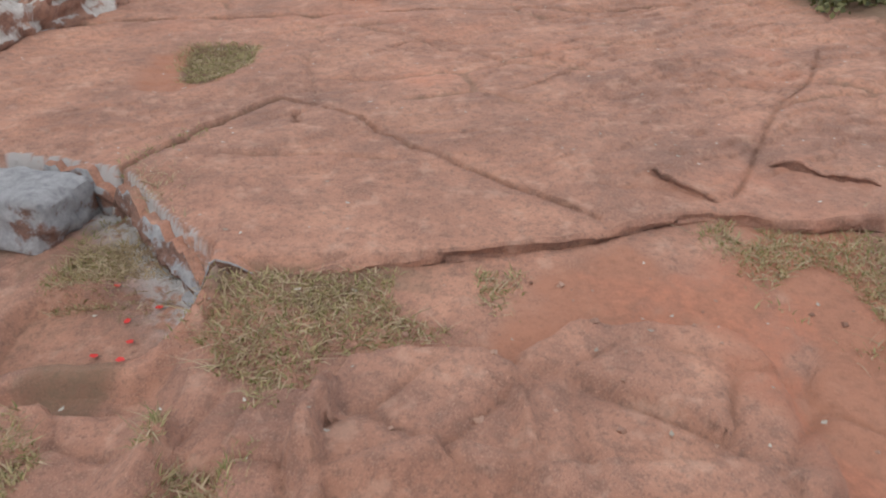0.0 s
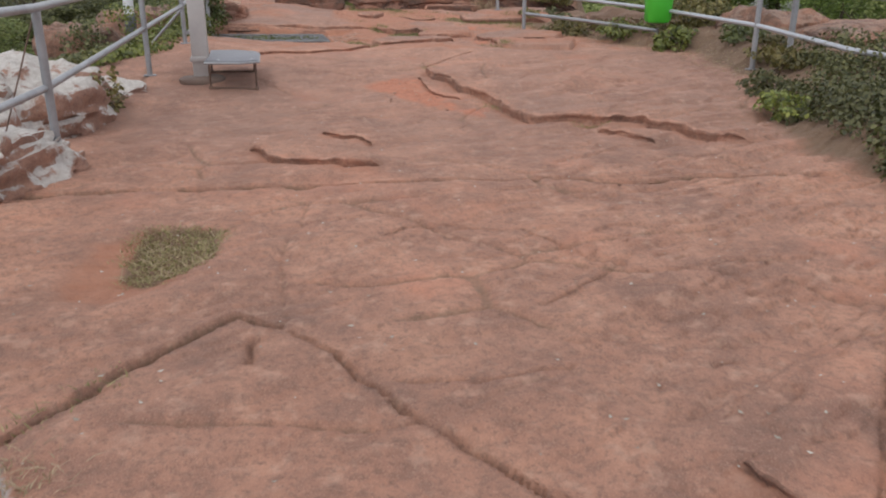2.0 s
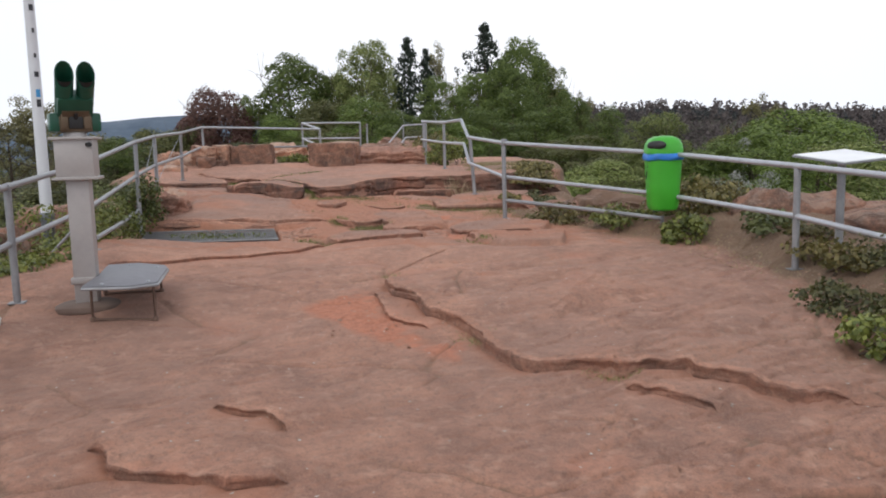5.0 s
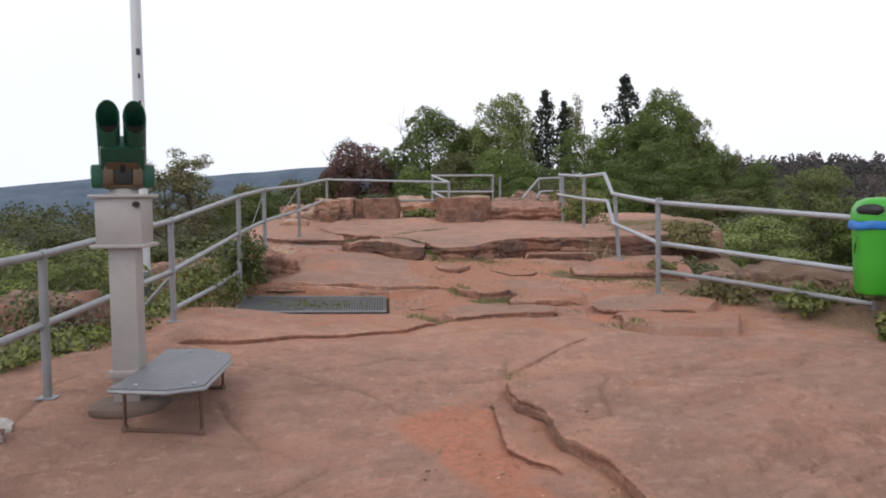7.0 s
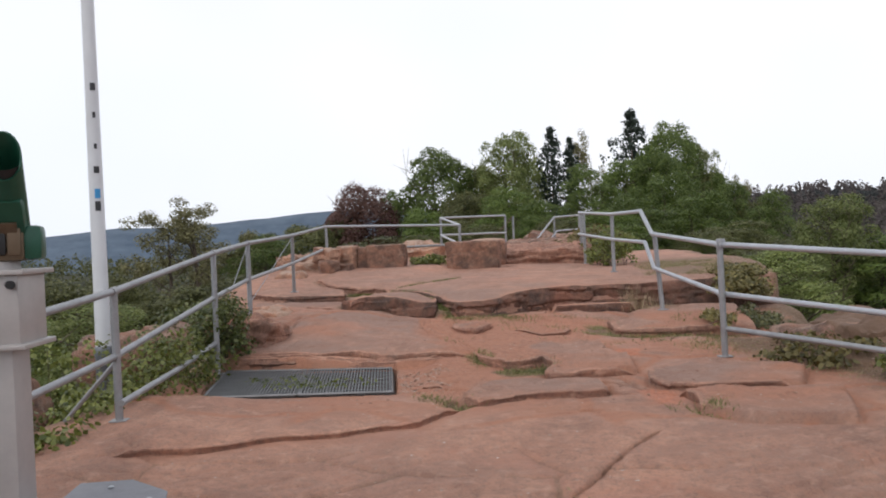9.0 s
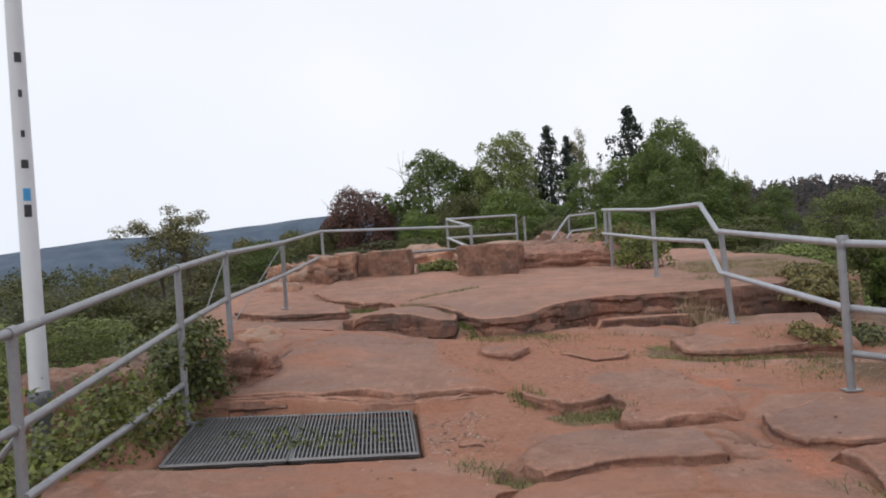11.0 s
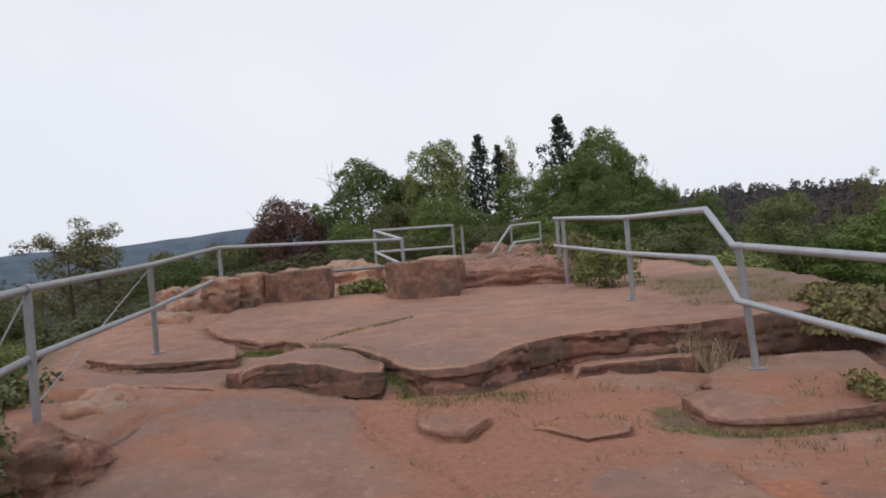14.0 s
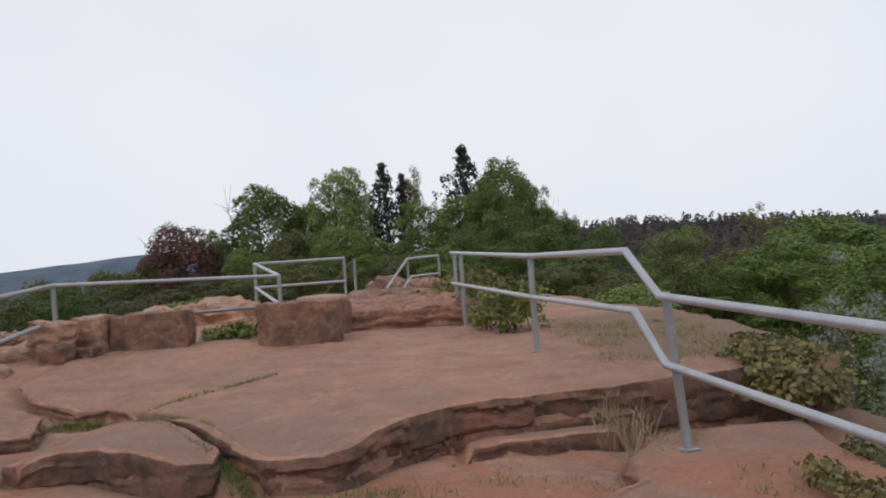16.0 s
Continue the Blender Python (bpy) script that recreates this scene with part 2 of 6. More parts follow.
M_BIT = foliage("pale_litter", (0.35, 0.30, 0.24), (0.70, 0.66, 0.58))
M_PETAL = simple("red_petals", (0.55, 0.025, 0.02), 0.6, 0, 0.2, 40, 0)
M_WALL = simple("white_render", (0.65, 0.63, 0.60), 0.8, 0, 0.1, 1, 0)
M_ROOF = simple("red_roof_tile", (0.22, 0.10, 0.075), 0.8, 0, 0.2, 1, 0)


def land(name):
    """The land below: woods, meadows and fields in broad patches."""
    m, nt, b = mat(name, 1.0)
    woods = noise_tex(nt, 0.0045, 5, 0.6)
    tex = noise_tex(nt, 0.05, 6, 0.75)
    leaf = ramp(nt, tex, [(0.32, (0.022, 0.030, 0.020)), (0.52, (0.052, 0.056, 0.034)), (0.72, (0.095, 0.085, 0.055))])
    field = ramp(nt, noise_tex(nt, 0.012, 2), [(0.4, (0.085, 0.13, 0.05)), (0.6, (0.17, 0.155, 0.11))])
    col = mix(nt, grey(nt, woods, 0.60, 0.64), leaf, field)
    nt.links.new(col, b.inputs["Base Color"])
    bump(nt, b, tex, 1.0, 3.0)
    return m


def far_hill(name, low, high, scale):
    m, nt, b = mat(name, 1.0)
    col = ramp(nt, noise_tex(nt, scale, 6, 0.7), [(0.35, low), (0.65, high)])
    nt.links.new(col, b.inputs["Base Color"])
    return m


M_LAND = land("valley_land")
# the blue of distance haze is put into the base colour of these hills
M_HILL_HAZE = far_hill("haze_tinted_hills", (0.058, 0.088, 0.130), (0.105, 0.142, 0.190), 0.012)
# brown far woods: base colours lightened and greyed to stand for distance haze
M_WOOD_BROWN = foliage("hazy_leafless_woods", (0.100, 0.086, 0.088), (0.160, 0.136, 0.126), 0.95)
M_WOOD_GREEN = foliage("shaded_valley_woods", (0.036, 0.044, 0.020), (0.110, 0.115, 0.048), 0.9)
# skyline conifers: haze over the distance is mixed into the needle colours
M_WOOD_DARK = foliage("hazy_far_conifers", (0.060, 0.066, 0.070), (0.090, 0.098, 0.096), 0.95)


# ---- mesh helpers ----
def flat_mesh(name, verts, faces, material, smooth=False):
    me = bpy.data.meshes.new(name)
    me.from_pydata(verts, [], faces)
    me.materials.append(material)
    if smooth:
        me.polygons.foreach_set("use_smooth", [True] * len(me.polygons))
    return me


def thing(name, at=(0, 0, 0), label="", category="", group="", kind=""):
    e = new(name)
    e.empty_display_size = 0.1
    e.location = at
    return tagged(e, label, category, group, kind)


def part(name, bm, material, parent, label="", smooth=True):
    """Links a bmesh, in world places, as one mesh object under a thing or a part."""
    me = bpy.data.meshes.new(name)
    bm.to_mesh(me)
    bm.free()
    me.materials.append(material)
    if smooth:
        me.polygons.foreach_set("use_smooth", [True] * len(me.polygons))
        me.set_sharp_from_angle(angle=radians(38))
    ob = new(name, me)
    if parent is not None:
        o, at = parent, Vector()
        while o is not None:
            at += o.location
            o = o.parent
        me.transform(Matrix.Translation(-at))
        ob.parent = parent
    return tagged(ob, label)


def solid(name, bm, material, label, category, group="", kind="", smooth=True):
    return tagged(part(name, bm, material, None, "", smooth), label, category, group, kind)


def add_tube(bm, pts, r, seg=12, cap=True, r_end=None):
    """A tube along a line of points, mitred at the bends."""
    pts = [Vector(p) for p in pts]
    rings = []
    n = len(pts)
    for i, p in enumerate(pts):
        a = (pts[i] - pts[i - 1]).normalized() if i else (pts[1] - pts[0]).normalized()
        b = (pts[i + 1] - pts[i]).normalized() if i < n - 1 else a
        t = (a + b).normalized()
        up = Vector((0, 0, 1)) if abs(t.z) < 0.95 else Vector((0, 1, 0))
        s = t.cross(up).normalized()
        u = s.cross(t).normalized()
        stretch = 1 / max(0.5, a.dot(t))
        rad = r if r_end is None else r + (r_end - r) * i / (n - 1)
        rings.append([bm.verts.new(p + (s * math.cos(2 * math.pi * k / seg) + u * math.sin(2 * math.pi * k / seg) * (stretch if abs(a.z - b.z) > 0.2 else 1)) * rad) for k in range(seg)])
    for q, w in zip(rings, rings[1:]):
        for k in range(seg):
            bm.faces.new((q[k], q[(k + 1) % seg], w[(k + 1) % seg], w[k]))
    if cap:
        bm.faces.new(rings[0][::-1])
        bm.faces.new(rings[-1])
    return bm


def tube(pts, r, seg=12, r_end=None, cap=True):
    return add_tube(bmesh.new(), pts, r, seg, cap, r_end)


def box(size, at=(0, 0, 0), rz=0.0, bevel=0.004, rx=0.0, ry=0.0, cuts=0):
    bm = bmesh.new()
    bmesh.ops.create_cube(bm, size=1)
    bmesh.ops.scale(bm, vec=size, verts=bm.verts)
    if bevel:
        bmesh.ops.bevel(bm, geom=bm.edges[:], offset=bevel, segments=2, affect="EDGES", profile=0.6)
    bm.transform(pose(*at, rx, ry, rz))
    return bm


def prism(outline, z0, z1, bevel=0.004):
    """A flat outline, raised from z0 to z1."""
    bm = bmesh.new()
    low = [bm.verts.new((x, y, z0)) for x, y in outline]
    high = [bm.verts.new((x, y, z1)) for x, y in outline]
    n = len(outline)
    bm.faces.new(low[::-1])
    bm.faces.new(high)
    for i in range(n):
        bm.faces.new((low[i], low[(i + 1) % n], high[(i + 1) % n], high[i]))
    bmesh.ops.recalc_face_normals(bm, faces=bm.faces)
    if bevel:
        bmesh.ops.bevel(bm, geom=bm.edges[:], offset=bevel, segments=2, affect="EDGES", profile=0.6)
    return bm


def lathe(profile, at, seg=24, squash=1.0):
    """Turns a profile of (radius, height) about the upright axis."""
    bm = bmesh.new()
    rings = []
    for r, z in profile:
        ring = []
        for k in range(seg):
            a = 2 * math.pi * k / seg
            c, s = math.cos(a), math.sin(a)
            q = (abs(c) ** squash + abs(s) ** squash) ** (-1 / squash) if squash != 1.0 else 1.0
            ring.append(bm.verts.new((at[0] + r * q * c, at[1] + r * q * s, at[2] + z)))
        rings.append(ring)
    for q, w in zip(rings, rings[1:]):
        for k in range(seg):
            bm.faces.new((q[k], q[(k + 1) % seg], w[(k + 1) % seg], w[k]))
    bm.faces.new(rings[0][::-1])
    bm.faces.new(rings[-1])
    return bm


def boulder(size, at, rz=0.0, rough=0.12, seed=0, square=3.0, level=5, tilt=(0, 0), scale=1.6, layers=0.010):
    """A broken stone: a rounded block with facets, hollows and chipped edges."""
    bm = bmesh.new()
    bmesh.ops.create_cube(bm, size=2)
    bmesh.ops.subdivide_edges(bm, edges=bm.edges[:], cuts=2 ** level // 2, use_grid_fill=True)
    off = Vector((seed * 7.3, seed * 3.1, seed * 5.7))
    for v in bm.verts:
        p = v.co
        k = (abs(p.x) ** square + abs(p.y) ** square + abs(p.z) ** square) ** (1 / square)
        d = p / k
        w = Vector((d.x * size[0], d.y * size[1], d.z * size[2])) * 0.5
        q = w * scale + off
        f = noise.fractal(q, 0.9, 2.1, 5) * rough
        c = noise.cell_vector(q * 1.3 + Vector((noise.noise(q * 2), noise.noise(q * 2 + off), 0)) * 0.5)
        f += (c.x - 0.5) * rough * 0.6
        lay = math.sin((w.z + 0.05 * noise.noise(q)) * 38 + 5 * noise.noise(q * 0.7)) * layers if abs(d.z) < 0.8 else 0
        nrm = d.normalized()
        v.co = w + nrm * (f * min(size) + lay)
    bm.transform(pose(*at, tilt[0], tilt[1], rz))
    return bm


# ---- the rock plateau: one height field ----
def lattice(shape, seed):
    return np.random.RandomState(seed).rand(*shape)


def vnoise(x, y, seed):
    """Smooth value noise between 0 and 1."""
    g = lattice((128, 128), seed)
    xi, yi = np.floor(x).astype(int), np.floor(y).astype(int)
    fx, fy = x - xi, y - yi
    fx, fy = fx * fx * (3 - 2 * fx), fy * fy * (3 - 2 * fy)
    a, b = g[xi % 128, yi % 128], g[(xi + 1) % 128, yi % 128]
    c, d = g[xi % 128, (yi + 1) % 128], g[(xi + 1) % 128, (yi + 1) % 128]
    return (a * (1 - fx) + b * fx) * (1 - fy) + (c * (1 - fx) + d * fx) * fy


def fbm(x, y, seed, octaves=4):
    s, a, t = 0, 1.0, 0
    for o in range(octaves):
        s, t = s + a * vnoise(x * 2 ** o, y * 2 ** o, seed + o), t + a
        a *= 0.5
    return s / t


def sstep(v, a, b):
    k = np.clip((v - a) / (b - a), 0, 1)
    return k * k * (3 - 2 * k)


def to_line(x, y, pts):
    """Distance to an open line, the side (positive: to the left of its run) and the way along it, 0 to 1."""
    best = np.full(x.shape, 1e9)
    side, along = np.zeros(x.shape), np.zeros(x.shape)
    total = sum(math.dist(a, b) for a, b in zip(pts, pts[1:]))
    gone = 0.0
    for (ax, ay), (bx, by) in zip(pts, pts[1:]):
        dx, dy = bx - ax, by - ay
        ll = dx * dx + dy * dy + 1e-9
        t = np.clip(((x - ax) * dx + (y - ay) * dy) / ll, 0, 1)
        d = np.hypot(x - ax - t * dx, y - ay - t * dy)
        near = d < best
        best = np.where(near, d, best)
        side = np.where(near, np.sign(dx * (y - ay) - dy * (x - ax)), side)
        along = np.where(near, (gone + t * math.sqrt(ll)) / total, along)
        gone += math.sqrt(ll)
    return best, side, along


def in_shape(x, y, pts):
    """Signed distance to a closed outline, positive inside."""
    d, _, _ = to_line(x, y, pts + pts[:1])
    inside = np.zeros(x.shape, bool)
    n = len(pts)
    for i in range(n):
        (ax, ay), (bx, by) = pts[i], pts[(i + 1) % n]
        if ay == by:
            continue
        hit = ((ay > y) != (by > y)) & (x < (bx - ax) * (y - ay) / (by - ay) + ax)
        inside ^= hit
    return np.where(inside, d, -d)


def spaced(stops):
    """Coordinates from (start, end, step) stretches."""
    out = []
    for a, b, s in stops:
        out.extend(np.arange(a, b - s * 0.3, s))
    out.append(stops[-1][1])
    return np.array(out)


XS = spaced([(-12, -6.2, 0.25), (-6.2, -4.2, 0.06), (-4.2, -3.0, 0.026), (-3.0, 2.6, 0.02), (2.6, 3.4, 0.026), (3.4, 5.2, 0.06), (5.2, 12, 0.25)])
YS = spaced([(-8, 0.8, 0.25), (0.8, 1.4, 0.06), (1.4, 8.2, 0.018), (8.2, 19.0, 0.026), (19, 25, 0.06), (25, 40, 0.2)])
LEVEL_Y = [-8, 0, 2, 3.5, 5, 7, 9, 10, 12, 14, 15, 17, 19, 22, 30, 40]
LEVEL_Z = [-0.3, -0.05, 0.14, 0.26, 0.29, 0.35, 0.41, 0.50, 0.61, 0.63, 0.74, 0.90, 1.02, 1.25, 1.4, 1.3]
LEFT_Y, LEFT_X = [-8, 0, 4, 6, 9, 11, 13, 14.5, 16, 18, 21, 24, 30, 40], [-3.5, -3.4, -3.6, -4.2, -4.3, -3.9, -3.75, -4.1, -5.2, -5.8, -6.3, -6.8, -6, -5]
RIGHT_Y, RIGHT_X = [-8, 0, 5, 7, 9, 11, 12.5, 13.5, 14.6, 16, 18, 21, 24, 30, 40], [4, 4, 4.2, 4.4, 5.2, 7.4, 7.0, 3.0, 2.1, 2.1, 2.5, 2.7, 3.0, 3.0, 3]

# fissures: line, depth, width
CRACKS = [
    ([(-0.83, 5.76), (-0.81, 5.26), (-0.83, 4.76), (-0.65, 4.00)], 0.006, 0.03),
    ([(-0.65, 4.00), (-0.28, 3.62), (-0.09, 3.33), (0.22, 3.07), (0.45, 2.88), (0.67, 2.69)], 0.035, 0.022),
    ([(-0.65, 4.0), (-0.88, 4.11), (-1.17, 3.66), (-1.28, 3.37), (-1.38, 3.14), (-1.5, 2.95)], 0.06, 0.07),
    ([(2.39, 5.00), (2.05, 4.32), (1.61, 3.71), (1.41, 3.34), (1.31, 3.11), (1.14, 2.86)], 0.012, 0.03),
    ([(-2.71, 5.71), (-2.14, 5.72), (-1.91, 5.84)], 0.07, 0.11),
    ([(-1.91, 5.84), (-1.22, 5.92), (-0.70, 5.99), (0.02, 6.06), (0.76, 6.14), (2.02, 6.20), (2.62, 6.21)], 0.060, 0.075),
    ([(-0.37, 5.04), (-0.23, 5.18), (0.02, 5.27), (0.34, 5.19), (0.56, 4.99), (0.69, 4.81), (0.90, 4.70)], 0.014, 0.036),
    ([(0.85, 4.77), (0.67, 4.53), (0.38, 4.21)], 0.012, 0.036),
    ([(-0.78, 3.92), (-0.72, 3.66)], 0.022, 0.045),
    ([(-0.2, 3.62), (0.1, 3.6), (0.5, 3.7)], 0.012, 0.036),
    ([(0.31, 10.74), (0.45, 10.46), (0.57, 10.06)], 0.02, 0.03),
    ([(0.29, 11.76), (0.03, 11.34), (-0.15, 10.87), (-0.30, 10.56)], 0.03, 0.04),
    ([(-2.15, 19.66), (-2.35, 19.35), (-2.48, 19.07), (-2.72, 18.75), (-2.98, 18.52)], 0.028, 0.06),
    ([(-0.18, 15.16), (-0.07, 15.04), (0.03, 14.93), (0.09, 14.62), (0.15, 14.49)], 0.025, 0.05),
    ([(-0.04, 13.40), (0.05, 13.32), (0.14, 13.25), (0.25, 13.03), (0.35, 12.95), (0.47, 13.04)], 0.035, 0.08),
    ([(-0.04, 13.62), (0.15, 13.52), (0.23, 13.24), (0.23, 13.0)], 0.02, 0.06),
    ([(0.01, 13.20), (0.03, 12.84), (0.10, 12.75), (0.18, 12.73)], 0.025, 0.05),
    ([(-0.55, 12.25), (-0.25, 12.3), (0.05, 12.22)], 0.015, 0.04),
    ([(-0.9, 13.15), (-0.6, 13.2), (-0.3, 13.12)], 0.012, 0.04),
    ([(-2.95, 15.35), (-2.6, 15.2), (-2.3, 15.25)], 0.015, 0.05),
    ([(-2.25, 15.75), (-2.05, 15.6), (-1.95, 15.65)], 0.02, 0.05),
    ([(-2.2, 15.1), (-1.95, 15.0), (-1.85, 15.05)], 0.025, 0.06),
    ([(-3.9, 15.3), (-3.7, 15.45), (-3.62, 15.8)], 0.05, 0.08),
    ([(-3.4, 20.3), (-2.8, 20.2), (-1.9, 20.6)], 0.04, 0.05),
    ([(-0.60, 17.35), (-0.58, 17.8)], 0.02, 0.02),
]
# ledges: line, with the higher rock on the left of its run; rise, how far back it fades
LEDGES = [
    ([(0.57, 10.06), (0.45, 10.46), (0.31, 10.74)], 0.02, 0.3),
    ([(-0.43, 6.43), (-0.71, 6.35), (-0.92, 6.46), (-1.28, 6.56), (-1.36, 6.74), (-1.52, 6.80)], -0.035, 0.45),
    ([(-1.03, 7.26), (-0.73, 7.19), (-0.58, 6.99)], 0.022, 0.3),
    ([(-0.30, 10.55), (-0.28, 10.13), (-0.19, 9.76), (-0.01, 9.56), (0.09, 9.19), (0.33, 8.94), (0.44, 8.67), (0.46, 8.33), (0.67, 7.90), (0.85, 7.77), (1.22, 7.69), (1.61, 7.73), (1.91, 7.48), (2.11, 7.25), (2.5, 7.05)], 0.065, 1.6),
    ([(-0.38, 9.93), (-0.26, 9.46), (-0.20, 9.10), (0.14, 8.84)], 0.014, 0.25),
    ([(1.18, 7.49), (1.34, 7.41), (1.60, 7.13)], 0.03, 0.3),
    ([(0.87, 3.15), (0.98, 2.98), (1.12, 2.86)], 0.014, 0.25),
    ([(1.39, 3.21), (1.54, 3.18), (1.80, 2.95)], 0.014, 0.25),
    ([(-3.2, 10.95), (-2.51, 11.36), (-2.18, 11.58), (-1.80, 11.74), (-1.34, 11.98), (-1.08, 12.53)], 0.025, 0.7),
]
SLAB = [(-2.98, 18.40), (-2.71, 18.10), (-2.41, 17.74), (-2.13, 17.26), (-1.86, 16.86), (-1.66, 16.74), (-1.42, 16.72), (-1.27, 16.84), (-1.13, 17.06), (-0.91, 17.32), (-0.60, 17.54), (-0.17, 17.66), (0.33, 17.80), (0.72, 17.9), (1.25, 18.0), (2.6, 18.2), (3.2, 21.5), (3.2, 26), (-5, 26), (-4.9, 20.3), (-4.25, 19.25), (-3.6, 18.62), (-3.4, 18.66)]
TREAD = [(-0.58, 17.16), (-0.24, 17.32), (0.15, 17.38), (0.60, 17.44), (0.62, 18.2), (-0.5, 18.0)]
SLAB_SMALL = [(-3.42, 17.12), (-3.30, 17.75), (-3.36, 18.18), (-3.10, 18.36), (-2.75, 18.10), (-2.36, 17.58), (-2.10, 17.10), (-2.10, 16.84), (-2.30, 16.82), (-2.60, 17.00), (-3.00, 17.10), (-3.26, 16.96)]
SLAB_LEFT = [(-5.3, 19.6), (-4.9, 19.5), (-4.2, 18.95), (-3.82, 18.5), (-3.64, 17.90), (-3.97, 17.78), (-4.5, 17.72), (-5.3, 18.2)]
SLAB_RIGHT = [(0.42, 16.95), (0.40, 16.55), (0.15, 16.36), (0.20, 15.98), (0.33, 15.78), (0.62, 15.74), (0.99, 15.83), (1.8, 15.95), (1.9, 17.6), (0.75, 17.42)]
# broken plates of the middle stretch: outline, height of the top, its slope along y, how many corners of the outline are broken faces
PLATES = [
    ([(-3.95, 14.37), (-3.32, 14.39), (-2.65, 14.41), (-2.11, 14.42), (-1.76, 14.40), (-1.40, 14.52), (-1.50, 15.2), (-2.3, 16.4), (-3.7, 16.2)], 0.645, 0.03, 6),
    ([(-3.92, 14.41), (-3.32, 14.43), (-2.85, 14.47), (-2.11, 14.46), (-1.86, 14.46), (-1.50, 14.56), (-1.60, 15.2), (-2.3, 16.4), (-3.7, 16.2)], 0.68, 0.03, 6),
    ([(-3.90, 14.45), (-3.27, 14.46), (-3.00, 14.48), (-2.77, 14.56), (-2.49, 14.58), (-2.24, 14.49), (-1.97, 14.52), (-1.56, 14.55), (-1.27, 14.62), (-1.42, 14.95), (-1.75, 15.30), (-2.05, 15.80), (-2.25, 16.55), (-3.3, 16.75), (-3.62, 16.0), (-3.85, 15.2)], 0.725, 0.075, 9),
    ([(-1.27, 14.60), (-1.24, 14.42), (-1.17, 14.27), (-1.05, 14.11), (-0.89, 13.98), (-0.73, 14.04), (-0.57, 14.15), (-0.46, 14.00), (-0.53, 13.62), (-0.48, 13.50), (-0.30, 13.53), (-0.11, 13.64), (0.13, 13.76), (0.32, 13.82), (0.28, 14.30), (0.12, 14.55), (0.03, 14.93), (-0.30, 15.15), (-0.90, 15.05)], 0.70, 0.055, 14),
    ([(-1.20, 12.84), (-1.09, 12.68), (-1.00, 12.54), (-0.91, 12.56), (-0.76, 12.66), (-0.60, 12.72), (-0.41, 12.74), (-0.22, 12.66), (0.0, 12.70), (0.03, 12.84), (0.0, 13.20), (-0.05, 13.45), (-0.35, 13.42), (-0.75, 13.46), (-1.02, 13.3)], 0.665, 0.0, 10),
    ([(0.90, 14.0), (0.58, 13.72), (0.38, 13.68), (0.35, 13.46), (0.35, 13.27), (0.41, 13.15), (0.50, 13.02), (0.62, 13.03), (0.70, 12.98), (0.90, 12.98), (1.5, 12.95), (1.7, 13.6)], 0.69, 0.04, 11),
    ([(0.50, 12.80), (0.60, 12.74), (0.64, 12.58), (0.64, 12.42), (0.62, 12.20), (0.85, 12.0), (1.6, 12.0), (1.8, 12.9), (0.9, 12.88)], 0.67, 0.02, 5),
    ([(-1.70, 16.18), (-1.68, 15.78), (-1.54, 15.60), (-1.38, 15.55), (-1.24, 15.80), (-1.28, 16.02), (-1.46, 16.20)], 0.855, 0.05, 6),
    ([(-1.88, 13.74), (-1.82, 13.42), (-1.61, 13.41), (-1.66, 13.79)], 0.635, 0.0, 3),
    ([(-1.6, 13.42), (-1.58, 13.26), (-1.38, 13.22), (-1.32, 13.46)], 0.625, 0.0, 3),
    ([(-0.98, 15.75), (-0.62, 15.52), (-0.35, 15.62), (-0.28, 15.95), (-0.7, 16.1)], 0.80, 0.06, 4),
    ([(-5.0, 17.7), (-4.82, 17.20), (-4.18, 17.05), (-3.83, 16.90), (-3.55, 16.84), (-3.34, 16.92), (-3.5, 17.6), (-4.35, 17.75)], 1.025, 0.08, 6),
]
PIT = [(-1.30, 12.51), (-1.28, 12.76), (-1.19, 12.83), (-1.07, 12.65), (-1.00, 12.53), (-1.18, 12.45)]
GRASS_MID = [(-0.99, 13.80), (-0.93, 13.98), (-0.75, 14.02), (-0.57, 14.12), (-0.48, 14.0), (-0.55, 13.65), (-0.81, 13.63)]
GRASS_RIGHT = [(0.12, 16.42), (-0.06, 16.32), (-0.17, 15.78), (0.12, 15.60), (0.94, 15.58), (1.3, 15.85), (0.62, 15.72), (0.3, 15.76), (0.16, 15.98)]
FRONT = [(-1.90, 3.29), (-1.62, 3.21), (-1.40, 3.12), (-1.22, 2.90), (-1.06, 2.70), (-0.86, 2.47), (-0.61, 2.46), (-0.35, 2.46), (-0.07, 2.50), (0.12, 2.53), (0.35, 2.60), (0.57, 2.64), (0.80, 2.74), (1.05, 2.80), (1.32, 2.72), (1.6, 2.72), (3.6, 2.6)]
GRASSY = [(-1.55, 4.58), (-1.68, 5.15), (-1.20, 5.18), (-1.15, 4.68), (-1.39, 4.48)]
HOLLOW = [(-1.75, 4.25), (-1.92, 4.90), (-1.69, 5.18), (-1.20, 5.19), (-1.11, 4.64), (-1.39, 4.15)]
BANK = [(1.25, 15.2), (1.36, 14.7), (2.1, 13.7), (3.08, 11.6), (3.27, 9.95), (3.25, 8.8), (2.75, 7.6), (2.68, 6.9), (3.1, 5.5), (3.4, 3.0), (2.6, 2.3), (5, 2), (5.5, 15)]
ORANGE = [(-0.88, 9.5), (-0.6, 9.9), (-0.33, 9.7), (-0.15, 9.1), (0.30, 8.5), (0.24, 8.1), (-0.1, 8.5), (-0.5, 8.95)]
